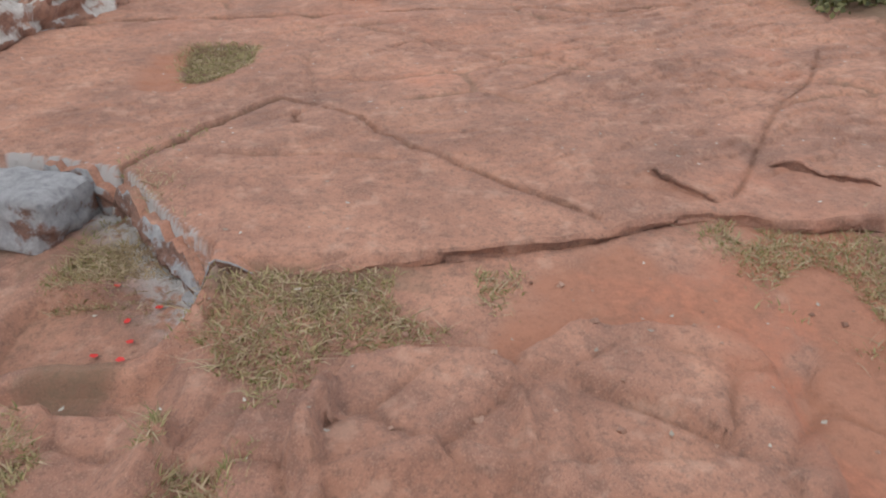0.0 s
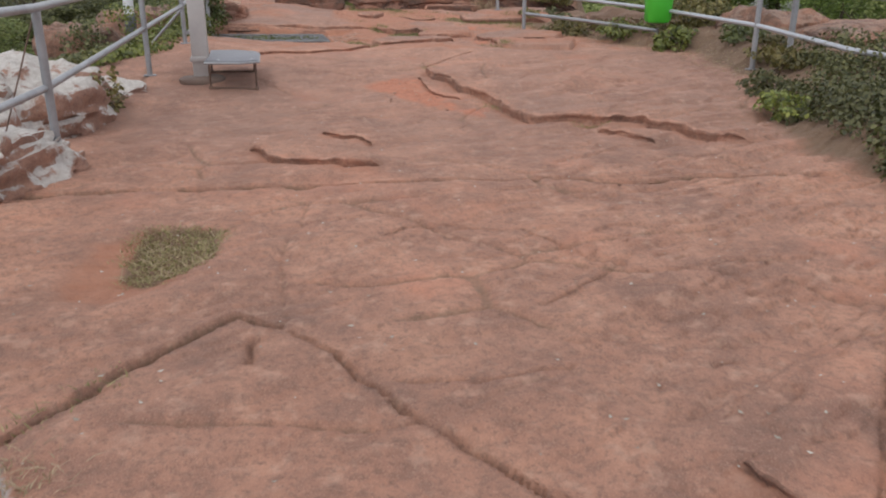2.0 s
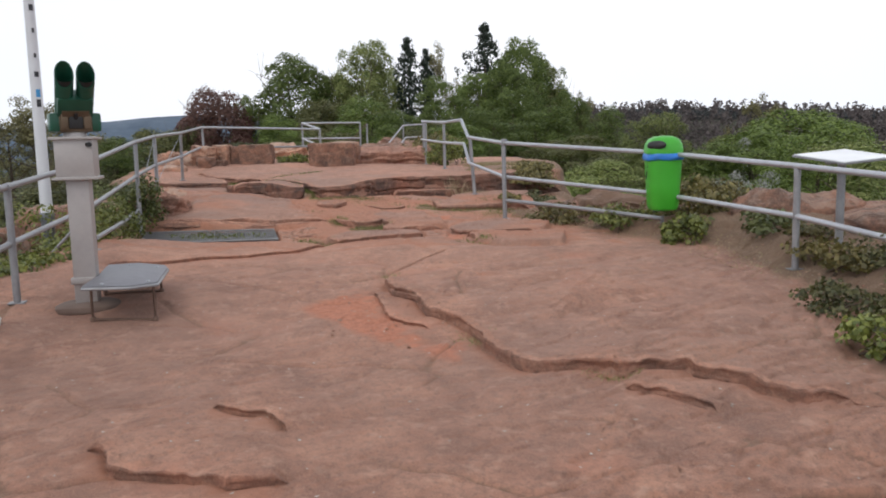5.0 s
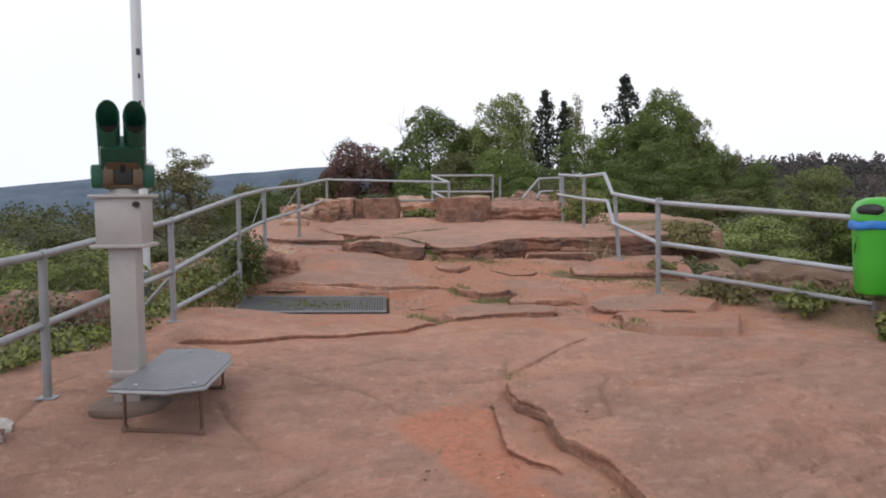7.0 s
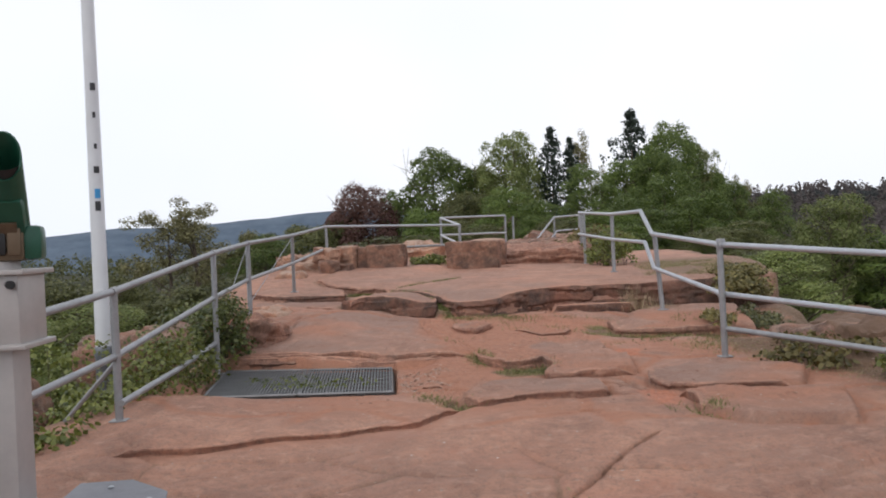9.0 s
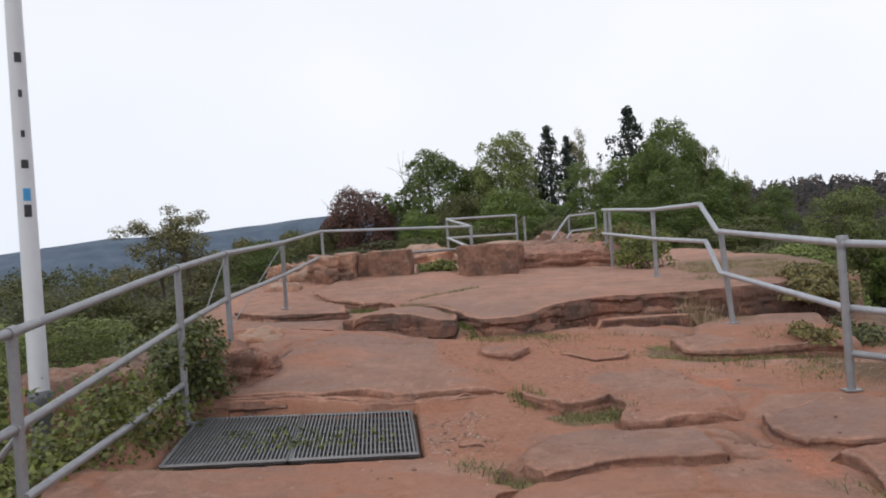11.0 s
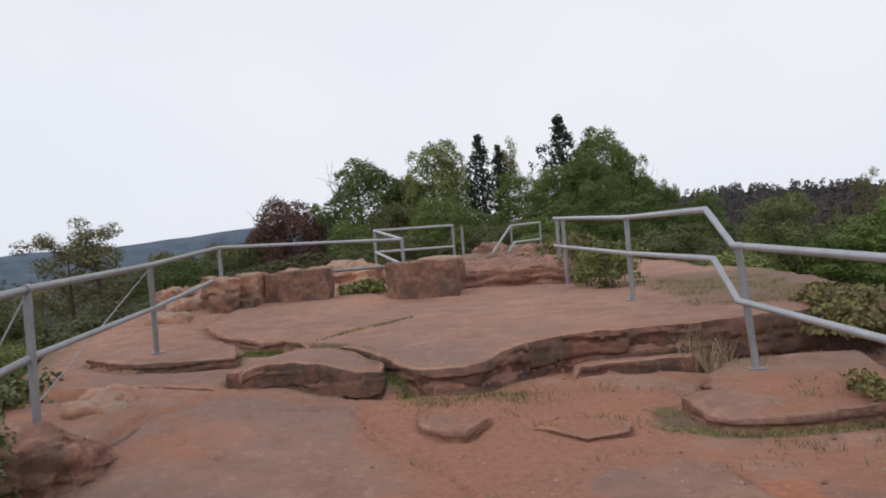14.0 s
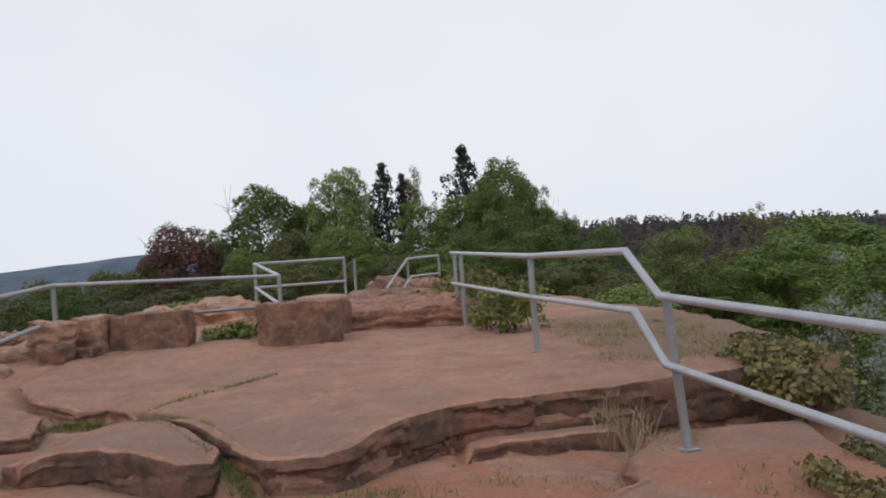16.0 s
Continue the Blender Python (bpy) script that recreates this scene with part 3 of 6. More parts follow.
ORANGE_FRONT = [(0.2, 2.5), (1.0, 2.62), (1.6, 2.3), (1.3, 1.3), (0.9, 1.2), (0.7, 1.9)]
SOIL_MID = [(-2.1, 16.6), (-1.0, 16.9), (0.1, 16.6), (-0.1, 15.4), (-0.5, 15.1), (-1.25, 14.8), (-1.05, 13.9), (-1.25, 13.0), (-1.85, 13.1), (-1.9, 14.4), (-1.4, 14.9), (-2.0, 15.6)]
SOIL_RIGHT = [(0.20, 12.95), (0.32, 12.4), (0.52, 12.4), (0.56, 12.85), (0.45, 13.0)]
ORANGE_SPOT = [(0.11, 14.75), (0.42, 14.78), (0.38, 14.46), (0.13, 14.46)]


def edge_warp(x, y):
    """How far the slab edges wander from their outlines."""
    return (fbm(x * 1.7, y * 1.7, 5, 2) - 0.5) * 0.22, (fbm(x * 1.7, y * 1.7, 15, 2) - 0.5) * 0.22


def plates(x, y, wide, deep, seed):
    """Broken plates: a value for each plate and the distance to its rim."""
    g = np.random.RandomState(seed)
    px, py, val = g.rand(64, 64), g.rand(64, 64), g.rand(64, 64)
    u, v = x / wide + 20, y / deep + 20
    i, j = np.floor(u).astype(int), np.floor(v).astype(int)
    f1, f2, best = np.full(x.shape, 9.0), np.full(x.shape, 9.0), np.zeros(x.shape)
    for a in (-1, 0, 1):
        for b in (-1, 0, 1):
            ci, cj = (i + a) % 64, (j + b) % 64
            d = np.hypot(i + a + 0.9 * px[ci, cj] - u, j + b + 0.9 * py[ci, cj] - v)
            near = d < f1
            f2 = np.where(near, f1, np.minimum(f2, d))
            best = np.where(near, val[ci, cj], best)
            f1 = np.where(near, d, f1)
    return best, (f2 - f1) * 0.5 * min(wide, deep)


def plateau(x, y, fine=True):
    """Height of the rock and its cover masks."""
    wx = x + (fbm(x * 2.3, y * 2.3, 5) - 0.5) * 0.16 + (fbm(x * 9, y * 9, 6, 3) - 0.5) * 0.05
    wy = y + (fbm(x * 2.3, y * 2.3, 15) - 0.5) * 0.16 + (fbm(x * 9, y * 9, 16, 3) - 0.5) * 0.05
    sy = sum(np.interp(y + d, LEVEL_Y, LEVEL_Z) for d in (-0.5, -0.2, 0, 0.2, 0.5)) / 5
    h = sy - 0.045 * np.clip(x + 1.2, -1.2, 2.5) * sstep(y, 14.3, 16.5) + 0.05 * sstep(-x, 1.2, 2.2) * sstep(y, 8.0, 8.8) * (1 - sstep(y, 10.2, 11)) + 0.09 * sstep(-x, 2.5, 3.3) * sstep(y, 7.5, 9)
    soil, orange, dirt, lichen, crust = (np.zeros(x.shape) for _ in range(5))
    # front slab stands above trodden earth and grass
    lx, ly = edge_warp(x, y)
    d, side, _ = to_line(x + 0.4 * lx, y + 0.4 * ly, FRONT)
    sd = d * side
    rise = 0.05 + 0.17 * sstep(-x, 0.72, 1.0) + 0.02 * sstep(x, 1, 1.5)
    low = 1 - sstep(sd, 0.02, 0.05)
    h = h - low * (rise + 0.06 * sstep(-sd, 0.0, 0.8)) - 0.02 * np.exp(-np.abs(sd) / 0.09) * (sd > 0)
    soil = np.maximum(soil, low * (0.12 + 0.5 * sstep(x, -0.5, 0.4)) * sstep(fbm(x * 2.2, y * 2.2, 33, 3), 0.3, 0.55))
    chunk, seam = plates(x + 0.3 * lx, y + 0.3 * ly, 0.42, 0.34, 251)
    h = h + low * sstep(1.95 - y, -0.3, 0.2) * (0.05 * (chunk - 0.5) - 0.02 * (1 - sstep(seam, 0.004, 0.025)))
    dirt = np.maximum(dirt, 0.45 * low * sstep(fbm(x * 2.4, y * 2.4, 31), 0.38, 0.6) * sstep(-x, -0.2, 0.3))
    lichen = np.maximum(lichen, np.exp(-(sd / 0.13) ** 2) * sstep(-x, 0.75, 0.95) * (sd < 0.06))
    # worn stones in the trodden front
    for cx, cy, rx, ry, up in ((-0.05, 1.72, 0.30, 0.30, 0.10), (0.62, 1.72, 0.42, 0.42, 0.09), (-0.40, 1.55, 0.14, 0.34, 0.09), (-1.15, 1.62, 0.42, 0.25, 0.11), (0.35, 1.2, 0.7, 0.35, 0.06)):
        q = ((wx - cx) / rx) ** 4 + ((wy - cy) / ry) ** 4
        k = 1 - sstep(q, 0.55, 1.15)
        h = h + up * k
        soil, dirt = soil * (1 - 0.9 * k), dirt * (1 - k)
    # the sunk corner beside the front slab, with its rim
    q = ((x + 1.22) / 0.40) ** 4 + ((y - 2.38) / 0.24) ** 4
    k = 1 - sstep(q, 0.8, 1.1)
    h = h - 0.08 * k
    soil, dirt = soil * (1 - 0.7 * k), np.maximum(dirt * (1 - 0.75 * k), 0.2 * k * sstep(fbm(x * 4, y * 4, 291, 3), 0.35, 0.55))
    rim, _, along = to_line(wx, wy, [(-0.78, 2.42), (-0.80, 2.2), (-0.95, 2.08), (-1.3, 2.06), (-1.8, 2.0)])
    h = h + 0.08 * (1 - sstep(rim, 0.02, 0.075))
    soil = soil * sstep(rim, 0.0, 0.1)
    # hollow with grass
    sd = in_shape(wx, wy, HOLLOW)
    k = sstep(sd, -0.05, 0.2)
    h = h - 0.045 * k
    soil = np.maximum(soil, 0.75 * k)
    dirt = np.maximum(dirt, 0.7 * sstep(in_shape(wx, wy, GRASSY), -0.05, 0.06))
    # thin sheets of weathered stone
    rough = 0.25 + 0.75 * sstep(y, 11.2, 12.6) * (1 - 0.6 * sstep(y, 17.0, 18.0))
    lx, ly = edge_warp(x, y)
    t = fbm(x * 0.6 + lx + 3, y * 1.05 + ly, 41, 2) * 8 + (fbm(x * 4, y * 4, 43, 2) - 0.5) * 0.25
    sheets = (np.floor(t) + sstep(t - np.floor(t), 0.93, 0.985)) / 8
    on = sstep(y, 2.6, 3.4)
    broken = rough - 0.25
    one, gap = plates(x + 0.6 * lx, y + 0.6 * ly, 1.05, 0.72, 201)
    two, gap2 = plates(x + 0.4 * lx, y + 0.4 * ly, 0.42, 0.30, 207)
    bare = sstep(fbm(x * 0.8, y * 0.8, 211, 2), 0.42, 0.52)
    h = h + broken * (0.028 * (one - 0.5) - 0.008 * (1 - sstep(gap, 0.004, 0.03)) + bare * (0.020 * (two - 0.5) - 0.008 * (1 - sstep(gap2, 0.004, 0.022))))
    soil = np.maximum(soil, 0.6 * sstep(broken, 0.2, 0.5) * (1 - sstep(gap, 0.01, 0.07)))
    # hairline breaks in the open slab
    _, line = plates(x + 0.9 * lx, y + 0.9 * ly, 1.5, 0.8, 221)
    seen = sstep(fbm(x * 1.1, y * 1.1, 225, 2), 0.43, 0.53) * on * (1 - sstep(y, 11, 12))
    dirt = np.maximum(dirt, 0.35 * seen * (1 - sstep(line, 0.004, 0.02)))
    h = h - 0.022 * seen * (1 - sstep(line, 0.002, 0.022)) + on * 0.05 * 0.25 * (sheets - 0.5)
    notch = lambda q, at, w: np.exp(-(((q - np.floor(q)) - at) / w) ** 2)
    # slanting flakes over the open slab
    fl = fbm((wx * 0.8 + wy * 0.6) * 0.9 + 20, (wy * 0.8 - wx * 0.6) * 3.4 + 20, 53, 4) * 9
    where = on * (1 - sstep(y, 11, 12)) * (0.5 + 0.5 * sstep(x, 0.2, 1.4))
    h = h + where * (0.15 * ((np.floor(fl) + sstep(fl - np.floor(fl), 0.84, 0.96)) / 9 - 0.5) - 0.012 * notch(fl, 0.83, 0.035))
    # ledges and fissures
    for pts, up, back in LEDGES:
        x0, x1 = min(p[0] for p in pts) - 2, max(p[0] for p in pts) + 2
        y0, y1 = min(p[1] for p in pts) - 2, max(p[1] for p in pts) + 2
        pick = (x > x0) & (x < x1) & (y > y0) & (y < y1)
        if not pick.any():
            continue
        px, py = x[pick], y[pick]
        d, side, along = to_line(px, py, pts)
        ends = sstep(along, 0.0, 0.08) * (1 - sstep(along, 0.92, 1.0))
        sd = d * side
        h[pick] += ends * (abs(up) * sstep(sd * np.sign(up), 0.022, 0.045) * (1 - sstep(d, 0.5 * back, 2.2 * back)) - 0.25 * abs(up) * (1 - sstep(sd * np.sign(up), 0.022, 0.045)) * np.exp(-d / 0.16))
        h[pick] -= ends * 0.018 * np.exp(-((sd * np.sign(up) - 0.004) / 0.018) ** 2)
        soil[pick] = np.maximum(soil[pick], 0.55 * ends * (sd * np.sign(up) < 0) * np.exp(-d / 0.15))
    for pts, deep, wide in CRACKS:
        x0, x1 = min(p[0] for p in pts) - 0.4, max(p[0] for p in pts) + 0.4
        y0, y1 = min(p[1] for p in pts) - 0.4, max(p[1] for p in pts) + 0.4
        pick = (x > x0) & (x < x1) & (y > y0) & (y < y1)
        if not pick.any():
            continue
        px, py = 0.3 * wx[pick] + 0.7 * x[pick], 0.3 * wy[pick] + 0.7 * y[pick]
        d, _, along = to_line(px, py, pts)
        w = 0.40 * wide * (0.6 + 0.9 * vnoise(px * 5, py * 5, 77))
        ends = sstep(along, 0.0, 0.05) * (1 - sstep(along, 0.95, 1.0))
        h[pick] -= ends * (deep * 2.2 * (1 - sstep(d, w * 0.2, w * 0.9)) + 0.006 * np.exp(-d / 0.08))
        dirt[pick] = np.maximum(dirt[pick], (0.7 if deep > 0.05 else 0.25) * ends * (1 - sstep(d, w * 0.4, w * 1.1)))
    # raised slabs and broken plates
    def slab(shape, top, soft=0.014, warp=0.5, grime=0.0, droop=0.02, reach=0.06, dig=0.0, cover=0.9):
        nonlocal h, soil, dirt, crust
        sd = in_shape(x + warp * lx, y + warp * ly, shape)
        k = sstep(sd - 0.024, -soft, soft)
        round_off = droop * np.exp(-np.maximum(sd, 0) / reach)
        h = h * (1 - k) + np.maximum(h, top - round_off) * k
        h = h - 0.02 * np.exp(-(sd / 0.025) ** 2) - dig * np.exp(np.minimum(sd, 0) / 0.3) * (1 - k)
        crust = np.maximum(crust, k)
        soil = np.maximum(soil * (1 - cover * k), 0.5 * (sd < 0) * np.exp(-np.abs(sd) / 0.10) * (grime == 0))
        dirt = np.maximum(dirt * (1 - k), grime * (sd < 0) * np.exp(-np.abs(sd) / 0.12))
    relief = (sheets - 0.5) * 0.10 + (fbm(x * 0.9, y * 0.9, 61) - 0.5) * 0.08
    chips = (fbm((x + 0.5 * y) * 2.2, (y - 0.3 * x) * 5.0, 263, 3) - 0.5) * 0.05
    chips = (np.floor(chips * 130) + sstep(chips * 130 - np.floor(chips * 130), 0.8, 1.0)) / 130
    for shape, top, slope, _ in PLATES:
        slab(shape, top + slope * (y - min(q[1] for q in shape)) + chips, 0.014, 0.22, 0.0, 0.008, 0.05, 0.0, 0.75)
    slab(SLAB_RIGHT, 0.785 + 0.075 * (y - 15.74) + chips * 0.6, 0.02, 0.25, 0.4, 0.03, 0.08, 0.06)
    slab(TREAD, 0.965 + relief * 0.1, 0.016, 0.12, 0.3)
    slab(SLAB, 1.165 + 0.034 * (np.minimum(y, 20) - 17.3) - 0.08 * np.exp(-((x + 1.6) ** 2 + (y - 16.75) ** 2) / 0.4) + 0.03 * sstep(x, 0.3, 2) + relief * 0.25, 0.014, 0.16, 0.5, 0.016, 0.06, 0.05)
    slab(SLAB_SMALL, 1.145 + relief * 0.3 - 0.07 * sstep(x, -2.7, -2.1) - 0.06 * sstep(-x, 3.15, 3.4) + chips * 0.5, 0.016, 0.3, 0.6, 0.025, 0.07, 0.06)
    slab(SLAB_LEFT, 1.15 + 0.06 * (y - 18.0) + relief * 0.4, 0.016, 0.3, 0.5, 0.02, 0.06, 0.04)
    h = h - 0.26 * np.exp(-(((x + 4.82) / 0.24) ** 4 + ((y - 16.95) / 0.17) ** 4))
    k = sstep(in_shape(x + 0.3 * lx, y + 0.3 * ly, PIT), -0.02, 0.06)
    h = h - 0.06 * k
    for green in (PIT, GRASS_MID, GRASS_RIGHT):
        dirt = np.maximum(dirt, 0.7 * sstep(in_shape(wx, wy, green), -0.06, 0.08))
    # turf in the gap between the slabs
    d, _, _ = to_line(x, y, [(-3.72, 18.55), (-3.5, 18.42), (-3.08, 18.40), (-2.72, 18.10), (-2.4, 17.70), (-2.1, 17.12), (-1.95, 16.8)])
    k = 1 - sstep(d, 0.05, 0.14)
    h = np.maximum(h, np.minimum(0.97 + 0.06 * (y - 17), h + 0.3) * k + h * (1 - k))
    dirt = np.maximum(dirt, 0.8 * k)
    # bed of the steel grating
    k = sstep(in_shape(x, y, [(-3.50, 12.90), (-1.78, 13.09), (-2.08, 14.40), (-3.92, 14.34)]), -0.03, 0.03)
    bed = k
    around = sstep(in_shape(x, y, [(-3.75, 12.55), (-1.5, 12.75), (-1.7, 14.6), (-3.98, 14.6)]), -0.15, 0.2) * (1 - sstep(y, 14.35, 14.39))
    # earth bank along the right rail
    sd = in_shape(wx, wy, BANK)
    k = sstep(sd, -0.1, 0.5)
    # hollow round the feet of the twin posts
    k = k * (1 - 0.9 * np.exp(-((x - 3.3) ** 2 + (y - 10.1) ** 2) / 0.22))
    h = h + k * (0.14 + 0.20 * fbm(x * 1.6, y * 1.6, 71) + 0.16 * (fbm(x * 6, y * 6, 73, 3) - 0.5)) * (1 - 0.6 * sstep(y, 12.5, 14))
    dirt = np.maximum(dirt, 0.95 * sstep(sd, -0.25, 0.25))
    # masks of earth
    dirt = np.maximum(dirt, 0.5 * sstep(x, 0.5, 1.5) * sstep(y, 18.3, 19.0) * (1 - sstep(y, 23, 25)))
    orange = np.maximum(orange, sstep(in_shape(wx, wy, ORANGE), -0.22, 0.2) * (0.35 + 0.65 * sstep(fbm(x * 5, y * 5, 241, 3), 0.38, 0.56)))
    orange = np.maximum(orange, 0.45 * sstep(in_shape(wx, wy, ORANGE_FRONT), -0.1, 0.3) * sstep(fbm(x * 3, y * 3, 35, 3), 0.4, 0.6))
    soil = np.maximum(soil, 0.9 * sstep(in_shape(wx, wy, SOIL_MID), -0.3, 0.2) * (h < 1.0) * (1 - 0.9 * sstep(h - sy, 0.03, 0.06)))
    soil = np.maximum(soil, 0.55 * sstep(y, 11.6, 12.8) * (1 - sstep(y, 16.6, 17.2)) * sstep(fbm(x * 0.9 + 50, y * 1.3, 57, 3), 0.42, 0.6))
    orange = np.maximum(orange, 0.6 * sstep(in_shape(wx, wy, SOIL_RIGHT), -0.15, 0.12))
    orange = np.maximum(orange, 0.75 * sstep(in_shape(wx, wy, ORANGE_SPOT), -0.06, 0.08))
    # edges of the crag
    el, er = np.interp(y, LEFT_Y, LEFT_X), np.interp(y, RIGHT_Y, RIGHT_X)
    wob = (fbm(x * 1.1, y * 1.1, 81) - 0.5) * 0.9
    out = np.maximum(np.maximum(el - x + wob, x - er + wob), y - 34)
    drop = sstep(out, 0, 0.8) * 0.9 + np.maximum(out - 0.3, 0) * 2.6
    h = h - np.minimum(drop, 16)
    dirt = np.maximum(dirt, 0.6 * sstep(out, -0.35, 0.15))
    # uneven surface
    h = h + (fbm(x * 0.8, y * 0.8, 91) - 0.5) * 0.07 + (fbm(x * 3.2, y * 3.2, 95) - 0.5) * 0.022 + (fbm(x * 11, y * 17, 99, 3) - 0.5) * (0.010 + 0.010 * broken)
    h = h * (1 - around) + np.minimum(h, 0.588) * around
    h = h * (1 - bed) + 0.40 * bed
    crust = np.maximum(crust, 0.5 * sstep(y, 5.5, 8.0))
    crust = crust * (0.45 + 0.55 * sstep(fbm(x * 1.3, y * 1.9, 281, 4), 0.36, 0.6)) * (1 - 0.5 * sstep(y, 17.6, 18.6))
    return h, soil, orange, dirt, lichen, crust


GX, GY = np.meshgrid(XS, YS)
GH, G_SOIL, G_ORANGE, G_DIRT, G_LICHEN, G_CRUST = plateau(GX, GY)


def ground_z(x, y):
    """Height of the built rock under a place."""
    i = min(max(int(np.searchsorted(XS, x)) - 1, 0), len(XS) - 2)
    j = min(max(int(np.searchsorted(YS, y)) - 1, 0), len(YS) - 2)
    u, v = (x - XS[i]) / (XS[i + 1] - XS[i]), (y - YS[j]) / (YS[j + 1] - YS[j])
    return float((GH[j, i] * (1 - u) + GH[j, i + 1] * u) * (1 - v) + (GH[j + 1, i] * (1 - u) + GH[j + 1, i + 1] * u) * v)


def grid_mesh(name, X, Y, Z, material):
    rows, cols = X.shape
    me = bpy.data.meshes.new(name)
    me.vertices.add(rows * cols)
    me.vertices.foreach_set("co", np.stack([X, Y, Z], -1).astype(np.float32).ravel())
    j, i = np.meshgrid(np.arange(rows - 1), np.arange(cols - 1), indexing="ij")
    a = (j * cols + i).ravel()
    quads = np.stack([a, a + 1, a + 1 + cols, a + cols], -1).astype(np.int32)
    me.loops.add(quads.size)
    me.loops.foreach_set("vertex_index", quads.ravel())
    me.polygons.add(len(quads))
    me.polygons.foreach_set("loop_start", np.arange(0, quads.size, 4, dtype=np.int32))
    me.polygons.foreach_set("use_smooth", np.ones(len(quads), bool))
    me.update(calc_edges=True)
    me.materials.append(material)
    return me


rock_mesh = grid_mesh("rock_plateau", GX, GY, GH, M_ROCK)
for key, val in (("soil", G_SOIL), ("orange", G_ORANGE), ("dirt", G_DIRT), ("lichen", G_LICHEN), ("crust", G_CRUST)):
    rock_mesh.attributes.new(key, "FLOAT", "POINT").data.foreach_set("value", val.astype(np.float32).ravel())
tagged(new("rock_plateau", rock_mesh), "weathered red sandstone plateau with cracks, ledges and bare earth", "rock ground", "", "structure")



# ---- broken faces of the ledges ----
def rock_face(outline, seed, deep=0.05, warp=0.5, closed=False, foot=0.03, spacing=0.03, lip=0.10, under=0.02, material=None):
    """The front of a ledge, from its lip down to the ground: layered, undercut, with blocks broken away. The rock is on the left of the run."""
    pts = [Vector((*p, 0)) for p in (outline + outline[:1] if closed else outline)]
    line = []
    for a, b in zip(pts, pts[1:]):
        n = max(1, int((b - a).length / spacing))
        line += [a.lerp(b, k / n) for k in range(n)]
    line.append(pts[-1])
    if warp:
        moved = []
        for p in line:
            wx, wy = edge_warp(np.array([p.x]), np.array([p.y]))
            moved.append(p - Vector((float(wx[0]) * warp, float(wy[0]) * warp, 0)))
        line = moved
    line = [p + Vector((noise.noise(p * 6 + Vector((seed, 0, 0))) + 0.6 * noise.noise(p * 17), noise.noise(p * 6 + Vector((0, seed, 9))) + 0.6 * noise.noise(p * 17 + Vector((0, 0, 5))), 0)) * 0.014 for p in line]
    rows = 15
    v, f = [], []
    n = len(line)
    for i, p in enumerate(line):
        t = (line[min(i + 3, n - 1)] - line[max(i - 3, 0)]).normalized()
        inward = Vector((-t.y, t.x, 0))
        top = ground_z(*(p + inward * lip).xy)
        low = min(ground_z(*(p - inward * 0.07).xy), ground_z(*(p - inward * 0.12).xy))
        tall = max(top - low, 0.012)
        edge = min(0.15 * tall, 0.012)
        ends = min(1, 12 * i / n, 12 * (n - 1 - i) / n) if not closed else 1
        for j in range(rows):
            k = j / (rows - 1)
            if k < 0.25:
                q = k / 0.25
                back = lip * (1 - q) - 0.003 * q
                z = top + 0.003 - edge * q * q
            else:
                q = (k - 0.25) / 0.75
                z = top - edge - (tall - edge + foot) * q
                s = Vector((p.x * 2.2, p.y * 2.2, z * 9 + seed))
                layer = noise.cell(Vector((p.x * 1.1 + seed, p.y * 1.1, math.floor(z * 22 + 1.2 * noise.noise(s))))) - 0.5
                rough = noise.fractal(Vector((p.x * 7, p.y * 7, z * 12 + seed)), 0.8, 2.2, 4)
                back = deep * tall * (0.6 * layer + 0.5 * rough) * min(1, q * 4) + under * min(1, q * 2.2)
                back = max(min(back, 0.030), -0.03)
            o = p + inward * back
            v.append((o.x, o.y, z * ends + (1 - ends) * min(z, low - 0.02)))
    for i in range(n - 1):
        for j in range(rows - 1):
            a = i * rows + j
            f.append((a, a + 1, a + 1 + rows, a + rows))
    me = flat_mesh("rock_ledge", v, f, material or M_ROCK_FACE, True)
    me.materials.append(M_ROCK)
    lip_rows = int(0.25 * (rows - 1))
    me.polygons.foreach_set("material_index", [1 if i % (rows - 1) < lip_rows else 0 for i in range(len(f))])
    me.set_sharp_from_angle(angle=radians(40))
    tagged(new("rock_ledge", me), "broken layered face of a red sandstone ledge", "rock ledge", "", "structure")


for i, (line, up, back) in enumerate(LEDGES):
    rock_face(line if up > 0 else line[::-1], 20 + i, 0.25, 0.0, False, 0.02, 0.025, 0.055, 0.014)
for i, (shape, top, slope, n) in enumerate(PLATES):
    rock_face(shape[:n], 60 + i, 0.2, 0.22, False, 0.02, 0.025, 0.05, 0.012)
rock_face(FRONT[:7], 11, 0.3, 0.4, False, 0.02, 0.025, 0.045, 0.012, M_LICHEN_FACE)
rock_face(FRONT[6:], 12, 0.5, 0.4, False, 0.02, 0.025, 0.09, 0.012)
rock_face(SLAB[:16], 1, 0.25, 0.16, False, 0.03, 0.03, 0.07, 0.015, M_DARK_FACE)
rock_face(TREAD[:4], 2, 0.25, 0.12, False, 0.03, 0.03, 0.06, 0.012, M_DARK_FACE)
rock_face(SLAB_SMALL[::-1], 3, 0.35, 0.3, True, 0.03, 0.03, 0.07, 0.02, M_DARK_FACE)
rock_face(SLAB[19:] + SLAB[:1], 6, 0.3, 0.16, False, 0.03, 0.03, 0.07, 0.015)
rock_face((SLAB_LEFT[2:] + SLAB_LEFT[:1])[::-1], 4, 0.35, 0.4, False, 0.03, 0.03, 0.08, 0.02, M_DARK_FACE)
